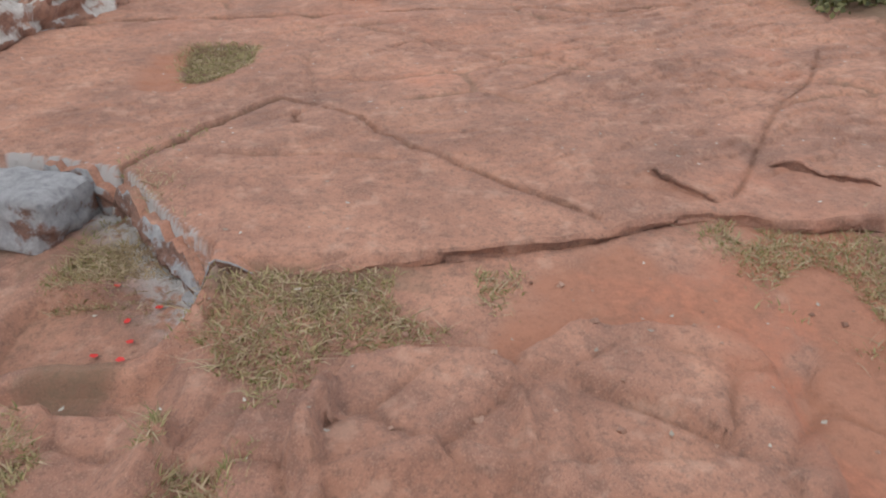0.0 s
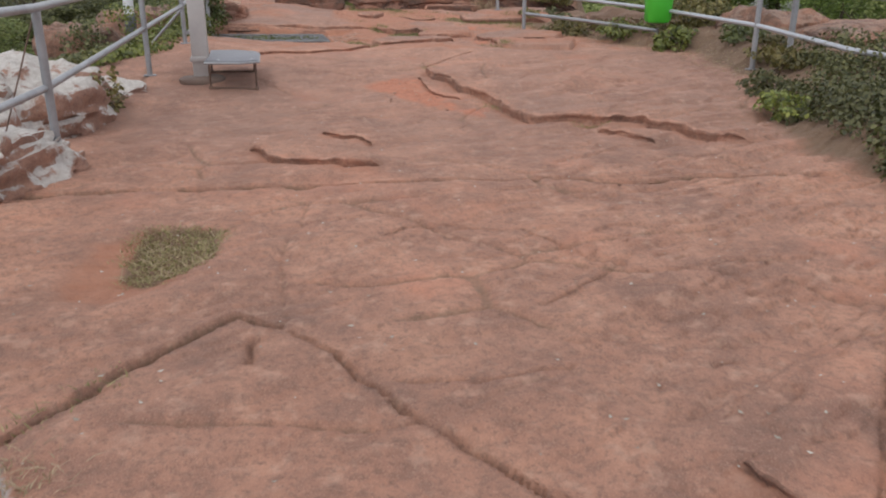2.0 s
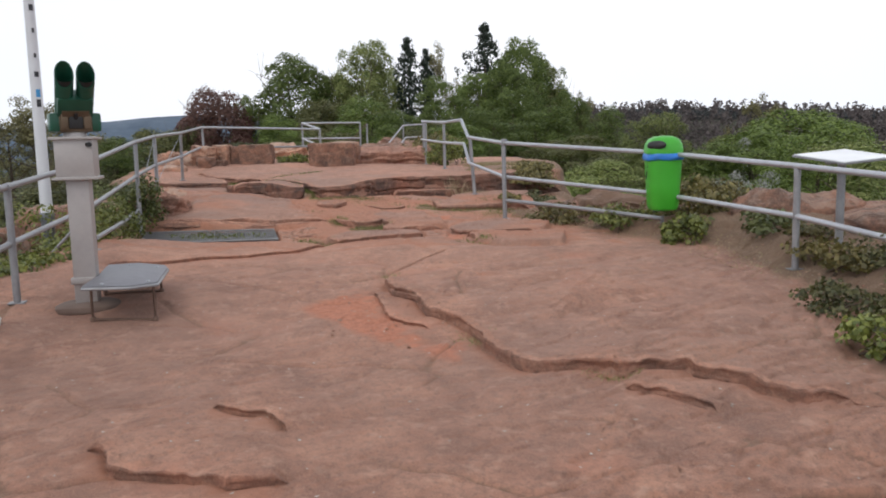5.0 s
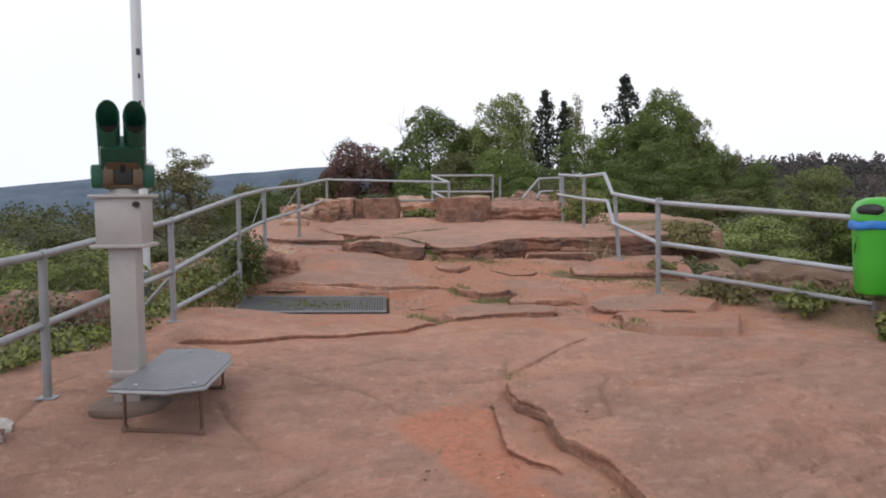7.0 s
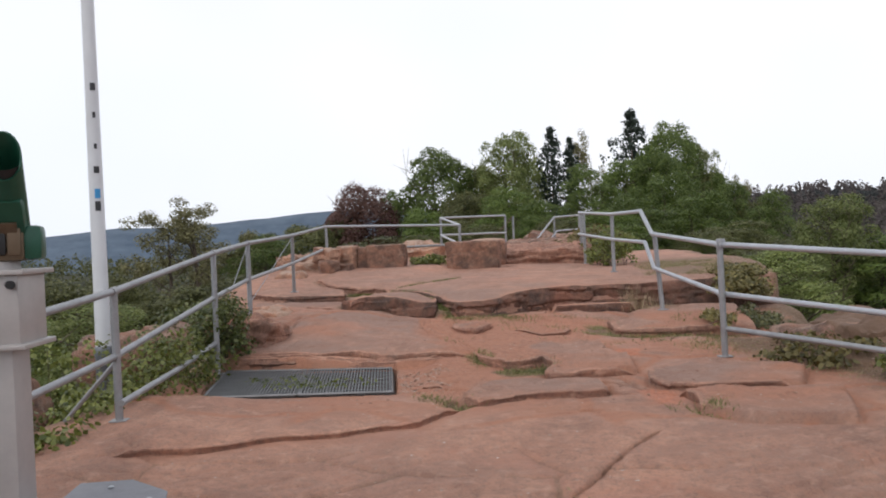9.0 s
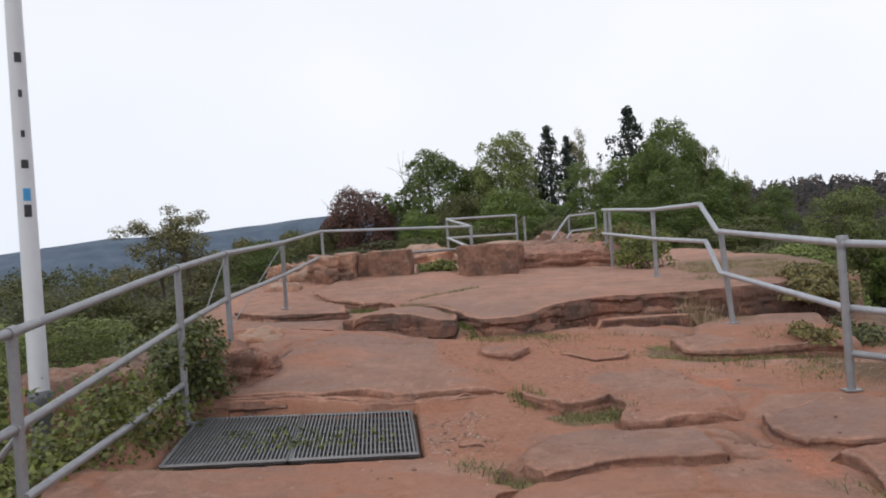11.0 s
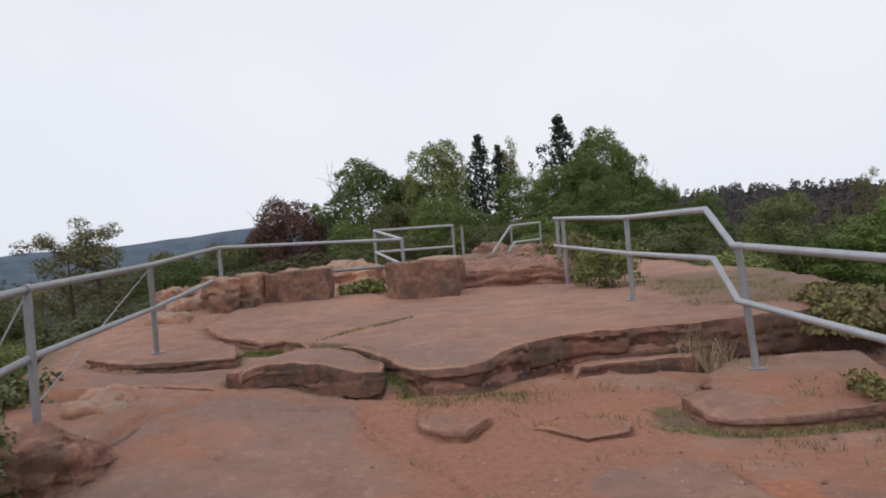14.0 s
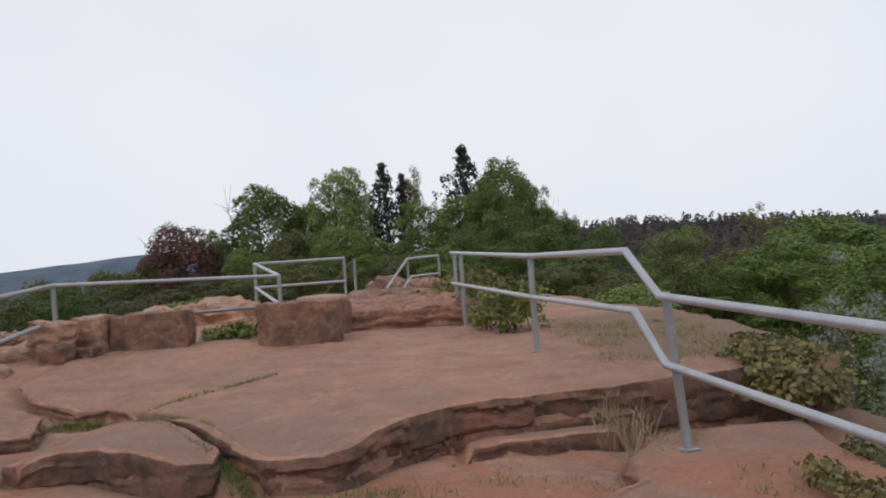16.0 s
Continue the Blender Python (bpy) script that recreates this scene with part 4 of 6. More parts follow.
rock_face(SLAB_RIGHT[:8], 5, 0.3, 0.25, False, 0.03, 0.03, 0.07, 0.015)

# ---- the land below, out to the horizon ----
RIDGES = [  # distance, breadth, (bearing, elevation) in degrees
    (2700, 380, [(-180, 0.6), (-60, 0.9), (-41, 0.8), (-36, 1.35), (-32, 1.75), (-28, 1.65), (-22, 2.15), (-17, 2.5), (-10, 2.2), (5, 1.2), (20, 0.5), (180, 0.6)]),
    (760, 260, [(-180, -9), (-15, -9), (2, 0.4), (8, 1.7), (16, 1.75), (24, 1.45), (31, 0.95), (38, 0.4), (50, -0.4), (120, -5), (180, -9)]),
    (520, 190, [(-180, -5), (-62, -1.4), (-42, -1.1), (-31, -1.4), (-25, -0.9), (-16, -0.5), (-8, 0.3), (0, 0.5), (8, -1), (20, -6), (180, -6)]),
    (3100, 500, [(-180, 0.3), (10, 0.4), (22, 1.0), (30, 1.55), (40, 1.9), (60, 1.6), (180, 0.3)]),
]


def land_z(x, y):
    r, az = np.hypot(x, y - 8), np.degrees(np.arctan2(x, y - 8))
    z = -62 + 57 * np.exp(-((x / 130) ** 2 + ((y - 85) / 130) ** 2))
    z = z + 6 * (fbm(x * 0.01 + 40, y * 0.01 + 40, 111) - 0.5) * sstep(r, 40, 160)
    for dist, wide, table in RIDGES:
        el = np.interp(az, [a for a, _ in table], [e for _, e in table])
        top = dist * np.tan(np.radians(el)) + 2 + 62
        z = np.maximum(z, -62 + np.maximum(top, 0) * np.exp(-((r - dist) / wide) ** 2) * (1 + 0.05 * (fbm(x * 0.008 + 60, y * 0.008 + 60, 121) - 0.5)))
    return z


rad = np.concatenate([np.linspace(0, 60, 16)[1:], np.geomspace(66, 4600, 70)])
ang = np.radians(np.linspace(-180, 180, 361))
LR, LA = np.meshgrid(rad, ang)
LX, LY = LR * np.sin(LA), 8 + LR * np.cos(LA)
land_mesh = grid_mesh("ground", LX, LY, land_z(LX, LY), M_LAND)
land_mesh.materials.append(M_HILL_HAZE)
# land beyond 2050 m takes the material with the haze in its colour
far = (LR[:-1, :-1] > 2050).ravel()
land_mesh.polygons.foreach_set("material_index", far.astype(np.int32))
tagged(new("ground", land_mesh), "wooded valley with meadows and distant hills tinted blue for haze", "landscape", "", "structure")


# ---- railings ----
def put_post(parent, x, y, top, lean=(0, 0), r=0.028, depth=0.03, material=None, base=None):
    z0 = ground_z(x, y) if base is None else base
    material = material or M_STEEL
    p = part("post", tube([(x, y, z0 - depth), (x + lean[0], y + lean[1], top)], r), material, parent)
    part("base_plate", box((0.12, 0.10, 0.012), (x, y, z0 + 0.006), 12, 0.003), material, p)
    return p


def put_rail(name, parent, pts, r=0.024, material=None, collars=()):
    rail = part(name, tube(pts, r), material or M_STEEL, parent)
    for i in collars:
        a, b = Vector(pts[i]), Vector(pts[min(i + 1, len(pts) - 1)] if i < len(pts) - 1 else pts[i - 1])
        d = (b - a).normalized() * 0.035
        part("sleeve", tube([a - d, a + d], r + 0.007), material or M_STEEL, rail)
    return rail


L_TOP = [(-1.96, 2.6, 1.37), (-2.42, 5.3, 1.375), (-2.57, 6.2, 1.375), (-3.12, 9.4, 1.47), (-3.47, 11.68, 1.62), (-3.85, 14.06, 1.855), (-4.04, 15.36, 1.95), (-4.52, 18.15, 2.06), (-5.22, 22.0, 2.27)]
L_MID = [(-1.98, 2.6, 0.87), (-2.45, 5.3, 0.875), (-2.60, 6.25, 0.88), (-3.13, 9.4, 1.03), (-3.48, 11.69, 1.155), (-3.87, 14.08, 1.40), (-4.06, 15.40, 1.52), (-4.53, 18.16, 1.63), (-5.05, 21.2, 1.80)]
railing = thing("railing", (-3.5, 11.7, ground_z(-3.5, 11.7)), "galvanised steel tube railing along the open edge of the crag", "railing")
for (x, y), (tx, ty, tz) in zip(((-1.96, 2.6), (-2.6, 6.26), (-3.12, 9.4), (-3.48, 11.7), (-3.86, 14.07), (-4.05, 15.38), (-4.58, 18.3), (-5.22, 22.02)), (L_TOP[0], *L_TOP[2:])):
    put_post(railing, x, y, tz - 0.02, ((tx - x), (ty - y)))
put_rail("top_rail", railing, L_TOP, 0.026, None, (3, 4, 5, 6))
put_rail("mid_rail", railing, L_MID, 0.024, None, (3, 4, 5, 6))
put_rail("low_rail", railing, [(-3.41, 11.62, 0.83), (-3.62, 12.8, 0.87), (-3.87, 14.08, 0.935)], 0.024)
for a, b in (((-4.04, 15.36, 1.93), (-3.95, 14.2, 0.95)), ((-4.52, 18.15, 2.03), (-4.12, 15.5, 1.2)), ((-3.5, 11.7, 1.1), (-3.95, 11.75, ground_z(-3.95, 11.75))), ((-2.6, 6.24, 1.35), (-2.95, 6.1, ground_z(-2.95, 6.1)))):
    part("brace", tube([a, b], 0.005 if a[2] > 1.2 else 0.018, 8), M_RUST if a[1] < 8 else M_STEEL, railing)

R_TOP = [(-0.12, 24.6, 2.38), (0.39, 19.88, 2.20), (0.67, 17.42, 2.165), (0.775, 17.08, 1.855), (1.14, 14.31, 1.735), (2.83, 12.55, 1.575), (3.39, 10.25, 1.465), (3.72, 8.7, 1.385), (4.2, 7.2, 1.32)]
R_MID = [(-0.14, 24.5, 1.90), (0.39, 19.9, 1.785), (0.715, 17.46, 1.745), (0.785, 17.08, 1.41), (1.15, 14.36, 1.265), (2.85, 12.57, 1.09), (3.39, 10.25, 1.02), (3.72, 8.7, 0.90), (4.2, 7.2, 0.85)]
railing_r = thing("railing", (1.14, 14.3, ground_z(1.14, 14.3)), "galvanised steel tube railing stepping up beside the rock slab", "railing")
put_rail("top_rail", railing_r, R_TOP, 0.027, M_STEEL_NEW, (4,))
put_rail("mid_rail", railing_r, R_MID, 0.026, M_STEEL_NEW, (4,))
put_rail("low_rail", railing_r, [(1.15, 14.32, 0.94), (1.9, 13.5, 0.89), (2.86, 12.6, 0.80)], 0.026)
for x, y, top, ln in ((0.40, 19.9, 2.19, 0), (0.87, 17.02, 1.88, -0.07), (1.15, 14.3, 1.79, -0.01), (3.39, 10.25, 1.46, 0), (4.2, 7.2, 1.32, 0), (-0.08, 24.5, 2.38, 0), (-0.02, 23.9, 2.37, 0)):
    put_post(railing_r, x, y, top, (ln, 0.02), 0.03)
part("post", tube([(2.87, 12.61, ground_z(2.87, 12.61) - 0.03), (2.87, 12.61, 0.83)], 0.022), M_STEEL, railing_r)
part("clamp", lathe([(0.04, 0), (0.043, 0.02), (0.043, 0.07), (0.036, 0.09)], (1.15, 14.31, 1.70), 14), M_STEEL, railing_r)

railing_b = thing("railing", (-2.69, 23.5, ground_z(-2.69, 23.5)), "galvanised steel tube railing closing the far end of the crag", "railing")
put_rail("top_rail", railing_b, [(-5.22, 22.0, 2.27), (-2.69, 23.5, 2.205)], 0.024, M_STEEL_NEW)
put_rail("top_rail", railing_b, [(-2.69, 23.5, 2.205), (-3.76, 27.36, 2.49), (-2.2, 29.3, 2.53)], 0.026, M_STEEL_NEW)
put_rail("mid_rail", railing_b, [(-5.05, 22.15, 1.78), (-2.69, 23.55, 1.78)], 0.024)
put_rail("mid_rail", railing_b, [(-2.69, 23.5, 1.78), (-3.76, 27.36, 2.03), (-2.2, 29.3, 2.03)], 0.026, M_STEEL_NEW)
for x, y, top in ((-2.69, 23.5, 2.2), (-3.76, 27.36, 2.48), (-2.2, 29.3, 2.53), (-2.0, 29.6, 2.5)):
    put_post(railing_b, x, y, top, (0, 0), 0.03, 0.2)
part("brace", tube([(-2.0, 29.6, 2.5), (-2.9, 28.6, ground_z(-2.9, 28.6))], 0.015, 8), M_RUST, railing_b)
put_rail("hand_rail", railing_b, [(-0.1, 30.2, 2.46), (-0.82, 30.0, 2.43), (-1.35, 29.1, 1.75)], 0.024, M_STEEL_NEW)
put_rail("hand_rail", railing_b, [(-0.1, 30.2, 2.05), (-0.75, 30.0, 2.02), (-1.2, 29.2, 1.45)], 0.024, M_STEEL_NEW)
for x, y, top in ((-0.1, 30.2, 2.46), (-0.82, 30.0, 2.42), (-1.3, 29.15, 1.8)):
    put_post(railing_b, x, y, top, (0, 0), 0.026, 0.2)

# ---- coin telescope and its step ----
TX, TY = -2.60, 9.48
TZ = ground_z(TX, TY)
tele = thing("viewing_telescope", (TX, TY, TZ), "dark green twin-tube coin telescope on a grey square steel column", "telescope")
part("footing", boulder((0.46, 0.42, 0.12), (TX, TY, TZ - 0.01), 10, 0.10, 4, 4.0, 3), M_CONCRETE, tele, "stained concrete footing")
TURNT = 14
column = part("column", box((0.165, 0.165, 1.25), (TX, TY, TZ + 0.55), TURNT, 0.012), M_COLUMN, tele)
part("foot_collar", box((0.20, 0.20, 0.05), (TX, TY, TZ + 0.22), TURNT, 0.006), M_COLUMN, column)
part("seam", box((0.004, 0.012, 1.0), (TX + 0.084, TY - 0.045, TZ + 0.55), TURNT, 0), M_GRATE, column)
coin_box = part("coin_box", box((0.275, 0.26, 0.30), (TX, TY, 1.675), TURNT, 0.01), M_COLUMN, tele)
part("flange", box((0.33, 0.31, 0.022), (TX, TY, 1.525), TURNT, 0.006), M_COLUMN, coin_box)
part("flange", box((0.335, 0.315, 0.022), (TX, TY, 1.83), TURNT, 0.006), M_COLUMN, coin_box)
part("lock", tube([(TX + 0.13, TY - 0.10, 1.78), (TX + 0.16, TY - 0.13, 1.78)], 0.018, 10), M_BLACK, coin_box)
part("neck", lathe([(0.09, 0), (0.085, 0.06), (0.075, 0.10)], (TX, TY, 1.835), 20), M_COLUMN, tele)
FACE = pose(TX, TY, 1.95, 0, 0, 31)


def at_face(bm):
    bm.transform(FACE)
    return bm


yoke = part("yoke", at_face(box((0.235, 0.20, 0.15), (0, 0, 0.0), 0, 0.02)), M_BRASS, tele, "dark bronze turning head")
for s in (-1, 1):
    part("arm", at_face(box((0.075, 0.17, 0.145), (s * 0.145, -0.01, 0.0), 0, 0.022)), M_GREEN_PAINT, yoke)
    part("bearing", at_face(box((0.05, 0.02, 0.115), (s * 0.08, -0.105, 0.005), 0, 0.006)), M_BRASS, yoke)
part("coin_slot", at_face(box((0.10, 0.02, 0.10), (0, -0.105, 0.0), 0, 0.012)), M_BLACK, yoke)
TUBE = pose(0, -0.02, 0.06, 38, 0, 0)
shell = box((0.255, 0.15, 0.22), (0, 0, 0.08), 0, 0.03)
shell.transform(TUBE)
shell_ob = part("housing", at_face(shell), M_GREEN_PAINT, tele)
plate = box((0.19, 0.014, 0.07), (0, -0.079, 0.055), 0, 0.005)
plate.transform(TUBE)
part("plate", at_face(plate), M_BRASS, shell_ob)
knob = box((0.03, 0.03, 0.09), (0, -0.085, 0.03), 0, 0.008)
knob.transform(TUBE)
part("latch", at_face(knob), M_BLACK, shell_ob)


def hood(sx):
    """One tube: outside wall, cut aslant, with a dark hollow."""
    bm = bmesh.new()
    seg = 28
    prof = [(0.062, 0.02), (0.064, 0.20), (0.066, 0.36), (0.058, 0.36), (0.054, 0.17)]
    rings = []
    for r, z in prof:
        ring = []
        for k in range(seg):
            a = 2 * math.pi * k / seg
            slant = 0.075 * math.sin(a) if z > 0.3 else 0
            ring.append(bm.verts.new((sx + r * math.cos(a), r * math.sin(a), z + slant)))
        rings.append(ring)
    for q, w in zip(rings, rings[1:]):
        for k in range(seg):
            bm.faces.new((q[k], q[(k + 1) % seg], w[(k + 1) % seg], w[k]))
    bm.faces.new(rings[-1])
    bm.transform(TUBE)
    return at_face(bm)


for s in (-1, 1):
    tb = part("tube", hood(s * 0.073), M_GREEN_PAINT, tele)
    inner = lathe([(0.0565, 0.19), (0.0575, 0.33)], (0, 0, 0), 28)
    for f in [f for f in inner.faces if len(f.verts) > 4 and f.calc_center_median().z > 0.25]:
        bmesh.ops.delete(inner, geom=[f], context="FACES_ONLY")
        break
    inner.transform(pose(s * 0.073, 0, 0))
    inner.transform(TUBE)
    part("lining", at_face(inner), M_BLACK, tb)

SZ = 0.76
step = thing("standing_step", (-2.25, 9.5, ground_z(-2.25, 9.5)), "low steel standing platform on bent rod legs beside the telescope", "step")
deck = part("deck", prism([(-2.40, 8.93), (-2.06, 8.93), (-1.90, 9.06), (-2.06, 9.78), (-2.14, 9.95), (-2.42, 10.12), (-2.66, 10.05), (-2.50, 9.45)], SZ - 0.012, SZ, 0.003), M_DECK, step, "ribbed dull steel deck")
for (ax, ay), (bx, by) in (((-1.95, 9.12), (-2.40, 9.08)), ((-2.13, 9.80), (-2.58, 9.76))):
    ga, gb = ground_z(ax, ay) + 0.012, ground_z(bx, by) + 0.012
    part("leg", tube([(ax, ay, SZ - 0.01), (ax, ay, ga), (bx, by, gb), (bx, by, SZ - 0.01)], 0.011, 8), M_RUST, step)
    for fx, fy, fz in ((ax, ay, ga), (bx, by, gb)):
        part("foot", lathe([(0.02, -0.012), (0.022, 0.01), (0.016, 0.022)], (fx, fy, fz), 10), M_RUST, step)
part("edge_strip", tube([(-2.40, 8.925, SZ - 0.02), (-2.06, 8.925, SZ - 0.02), (-1.895, 9.06, SZ - 0.02), (-2.06, 9.78, SZ - 0.02)], 0.012, 8), M_STEEL, step)
for x, y in ((-2.28, 9.0), (-1.97, 9.08), (-2.16, 9.82), (-2.45, 9.98)):
    part("bolt", lathe([(0.014, 0), (0.014, 0.005), (0.008, 0.009)], (x, y, SZ + 0.002), 8), M_STEEL_NEW, deck)

# ---- litter bin ----
BX, BY, BZ = 2.80, 12.36, 0.915
bin_ob = thing("litter_bin", (BX, BY, BZ), "bright green plastic litter bin with blue bag, hung on railing", "litter bin")
part("body", lathe([(0.09, 0.0), (0.145, 0.015), (0.165, 0.05), (0.180, 0.30), (0.195, 0.58), (0.198, 0.62)], (BX, BY, BZ), 40, 3.2), M_BIN, bin_ob)
bag = lathe([(0.194, 0.575), (0.212, 0.585), (0.219, 0.61), (0.215, 0.635), (0.208, 0.655), (0.197, 0.66)], (BX, BY, BZ), 40, 3.2)
for v in bag.verts:
    n = noise.noise(v.co * 22)
    v.co += Vector((v.co.x - BX, v.co.y - BY, 0)) * 0.05 * n + Vector((0, 0, 0.012 * noise.noise(v.co * 9)))
part("bag_rim", bag, M_BAG, bin_ob, "crumpled blue plastic bag rim")
hood_bm = lathe([(0.206, 0.655), (0.206, 0.70), (0.194, 0.765), (0.16, 0.822), (0.09, 0.852), (0.02, 0.858)], (BX, BY, BZ), 40, 3.2)
hood_ob = part("hood", hood_bm, M_BIN, bin_ob)
mouth = bmesh.new()
bmesh.ops.create_uvsphere(mouth, u_segments=24, v_segments=12, radius=1)
mouth.transform(Matrix.Diagonal((0.115, 0.04, 0.055, 1)))
mouth.transform(pose(BX, BY, BZ + 0.752, 0, 0, -38) @ pose(0, -0.196, 0.0, -24, 0, 0))
part("mouth", mouth, M_BLACK, hood_ob, "dark opening")
part("hook", tube([(BX, BY + 0.20, BZ + 0.5), (BX + 0.02, BY + 0.26, BZ + 0.62), (BX + 0.03, BY + 0.22, BZ + 0.7)], 0.012, 8), M_STEEL, bin_ob)
part("key_ring", tube([(BX - 0.20, BY - 0.08, BZ + 0.52), (BX - 0.215, BY - 0.10, BZ + 0.45), (BX - 0.21, BY - 0.06, BZ + 0.38), (BX - 0.20, BY - 0.04, BZ + 0.45)], 0.006, 6), M_STICK_D, bin_ob)

# ---- white information board ----
info = thing("information_board", (3.8, 10.3, ground_z(3.8, 10.3)), "white sloping information board on a steel post behind the railing", "sign")
part("post", tube([(3.8, 10.3, ground_z(3.8, 10.3) - 0.05), (3.8, 10.3, 1.49)], 0.035), M_STEEL, info)
board = part("board", box((0.68, 0.55, 0.018), (3.84, 10.34, 1.535), 24, 0.004, 7, -3), M_STEEL, info)
part("face", box((0.66, 0.53, 0.006), (3.84, 10.34, 1.548), 24, 0.002, 7, -3), M_PANEL, board, "glossy white printed face")
part("bracket", box((0.4, 0.05, 0.03), (3.82, 10.32, 1.50), 24, 0.004, 7, -3), M_STEEL, info)

# ---- flagpole ----
FX, FY = -5.08, 14.0
pole = thing("flagpole", (FX, FY, -0.4), "tall white flagpole with worn stickers in a grey sleeve", "flagpole")
shaft = part("shaft", tube([(FX, FY, 0.85), (FX, FY, 4.0), (FX, FY, 9.5)], 0.078, 24, 0.05), M_POLE, pole)
part("sleeve", lathe([(0.085, -1.2), (0.085, 1.22), (0.094, 1.24), (0.094, 1.32), (0.082, 1.34)], (FX, FY, -0.4), 24), M_POLE_FOOT, pole)
for z, hgt, m in ((2.34, 0.10, M_STICK_D), (2.47, 0.10, M_STICK_B), (2.73, 0.07, M_STICK_D), (2.98, 0.055, M_STICK_D), (3.30, 0.06, M_STICK_D), (3.58, 0.08, M_STICK_D)):
    bm = bmesh.new()
    rr = 0.078 - (z - 0.85) * 0.0033 + 0.0015
    wide = 0.75 if hgt > 0.065 else 0.4
    a0 = radians(-48)
    q = [[bm.verts.new((FX + rr * math.cos(a0 - wide / 2 + wide * k / 6), FY + rr * math.sin(a0 - wide / 2 + wide * k / 6), z + dz)) for k in range(7)] for dz in (0, hgt)]
    for k in range(6):
        bm.faces.new((q[0][k], q[0][k + 1], q[1][k + 1], q[1][k]))
    part("sticker", bm, m, shaft)

# ---- steel grating over the pit ----
GZ = 0.60
def grate_spot(u, v):
    """A place on the grating: u to its right, v to its back, 0 to 1."""
    a = Vector((-3.47, 12.93)).lerp(Vector((-1.80, 13.12)), u)
    b = Vector((-3.88, 14.30)).lerp(Vector((-2.10, 14.36)), u)
    p = a.lerp(b, v)
    return (p.x, p.y)


pit = thing("floor_grating", (-2.8, 13.6, GZ), "dark steel bar grating in two panels, sunk in rock", "grating")
part("bed", prism([grate_spot(-0.01, -0.02), grate_spot(1.01, -0.02), grate_spot(1.01, 1.0), grate_spot(-0.01, 1.0)], GZ - 0.26, GZ - 0.035, 0), M_PIT, pit, "dark earth below the bars")
for u0, u1 in ((0.0, 0.497), (0.503, 1.0)):
    panel = part("panel_frame", tube([(*grate_spot(u0 + 0.004, 0), GZ), (*grate_spot(u1 - 0.004, 0), GZ), (*grate_spot(u1 - 0.004, 1), GZ), (*grate_spot(u0 + 0.004, 1), GZ), (*grate_spot(u0 + 0.004, 0), GZ)], 0.014, 4), M_GRATE, pit)
    n = 30
    for i in range(1, n):
        u = u0 + (u1 - u0) * i / n
        a, b = Vector((*grate_spot(u, 0), 0)), Vector((*grate_spot(u, 1), 0))
        d = b - a
        part("bar", box((0.010, d.length, 0.03), ((a.x + b.x) / 2, (a.y + b.y) / 2, GZ - 0.004), math.degrees(math.atan2(-d.x, d.y)), 0), M_GRATE, panel, "", False)
    for i in range(1, 7):
        part("cross_bar", tube([(*grate_spot(u0, i / 7), GZ - 0.008), (*grate_spot(u1, i / 7), GZ - 0.008)], 0.006, 5), M_GRATE, panel)

# ---- squared stones and boulders ----
def stone(size, at, rz, seed, label, m=None, rough=0.05, square=7.0, level=5, name="stone_block", tilt=(0, 0), cat="stone", scale=2.4, layers=0.004):
    z = at[2] if len(at) > 2 else ground_z(at[0], at[1]) + size[2] / 2 - 0.04
    return solid(name, boulder(size, (at[0], at[1], z), rz, rough, seed, square, level, tilt, scale, layers), m or M_BLOCK, label, cat)


stone((0.76, 0.50, 0.62), (-4.05, 22.36, 1.53), 3, 1, "squared red sandstone block with pale worn top", None, 0.045, 40, 6, "stone_block", (0, 0), "stone", 5.0, 0.002)
stone((0.24, 0.46, 0.60), (-4.53, 22.38, 1.51), 5, 51, "leaning wedge of sandstone split from the squared block", None, 0.05, 22, 5, "stone_block", (0, 5), "stone", 5.0, 0.003)
stone((0.36, 0.50, 0.64), (-4.83, 22.24, 1.53), -4, 2, "upright pale sandstone block beside the squared one", M_BLOCK_PALE, 0.07, 18, 6, "stone_block", (0, 0), "stone", 5.0, 0.006)
stone((0.52, 0.52, 0.30), (-5.22, 21.98, 1.67), 16, 3, "pale broken sandstone block, chipped and layered", M_BLOCK_PALE, 0.14, 12, 6, "stone_block", (0, 6), "stone", 5.0, 0.012)
stone((0.40, 0.40, 0.40), (-5.10, 21.72, 1.37), 22, 4, "squared brown sandstone block under the broken one", M_BLOCK, 0.08, 14, 5, "stone_block", (0, 0), "stone", 5.0, 0.006)
stone((0.26, 0.30, 0.30), (-4.78, 21.86, 1.34), -8, 52, "small broken sandstone lump on the slab", M_BLOCK, 0.12, 10, 5, "stone_block", (0, 0), "stone", 5.0, 0.008)
stone((0.9, 0.7, 0.6), (-6.05, 22.6, 1.38), 12, 53, "weathered sandstone rubble at the edge of the crag", M_BLOCK_PALE, 0.24, 5, 6, "boulder", (0, 0), "stone", 4.0, 0.02)
stone((0.8, 0.6, 0.45), (-5.75, 22.1, 1.35), 30, 5, "weathered sandstone rubble at the edge of the crag", M_BLOCK_PALE, 0.2, 3.5, 5, "boulder")
stone((0.6, 0.5, 0.35), (-5.6, 21.0, 1.25), 10, 15, "weathered sandstone rubble at the edge of the crag", M_BLOCK_PALE, 0.2, 3.5, 4, "boulder")
stone((1.06, 0.60, 0.62), (-2.28, 22.55, 1.53), -2, 6, "squared red sandstone block with a dark stained face", None, 0.045, 40, 6, "stone_block", (0, 0), "stone", 5.0, 0.002)
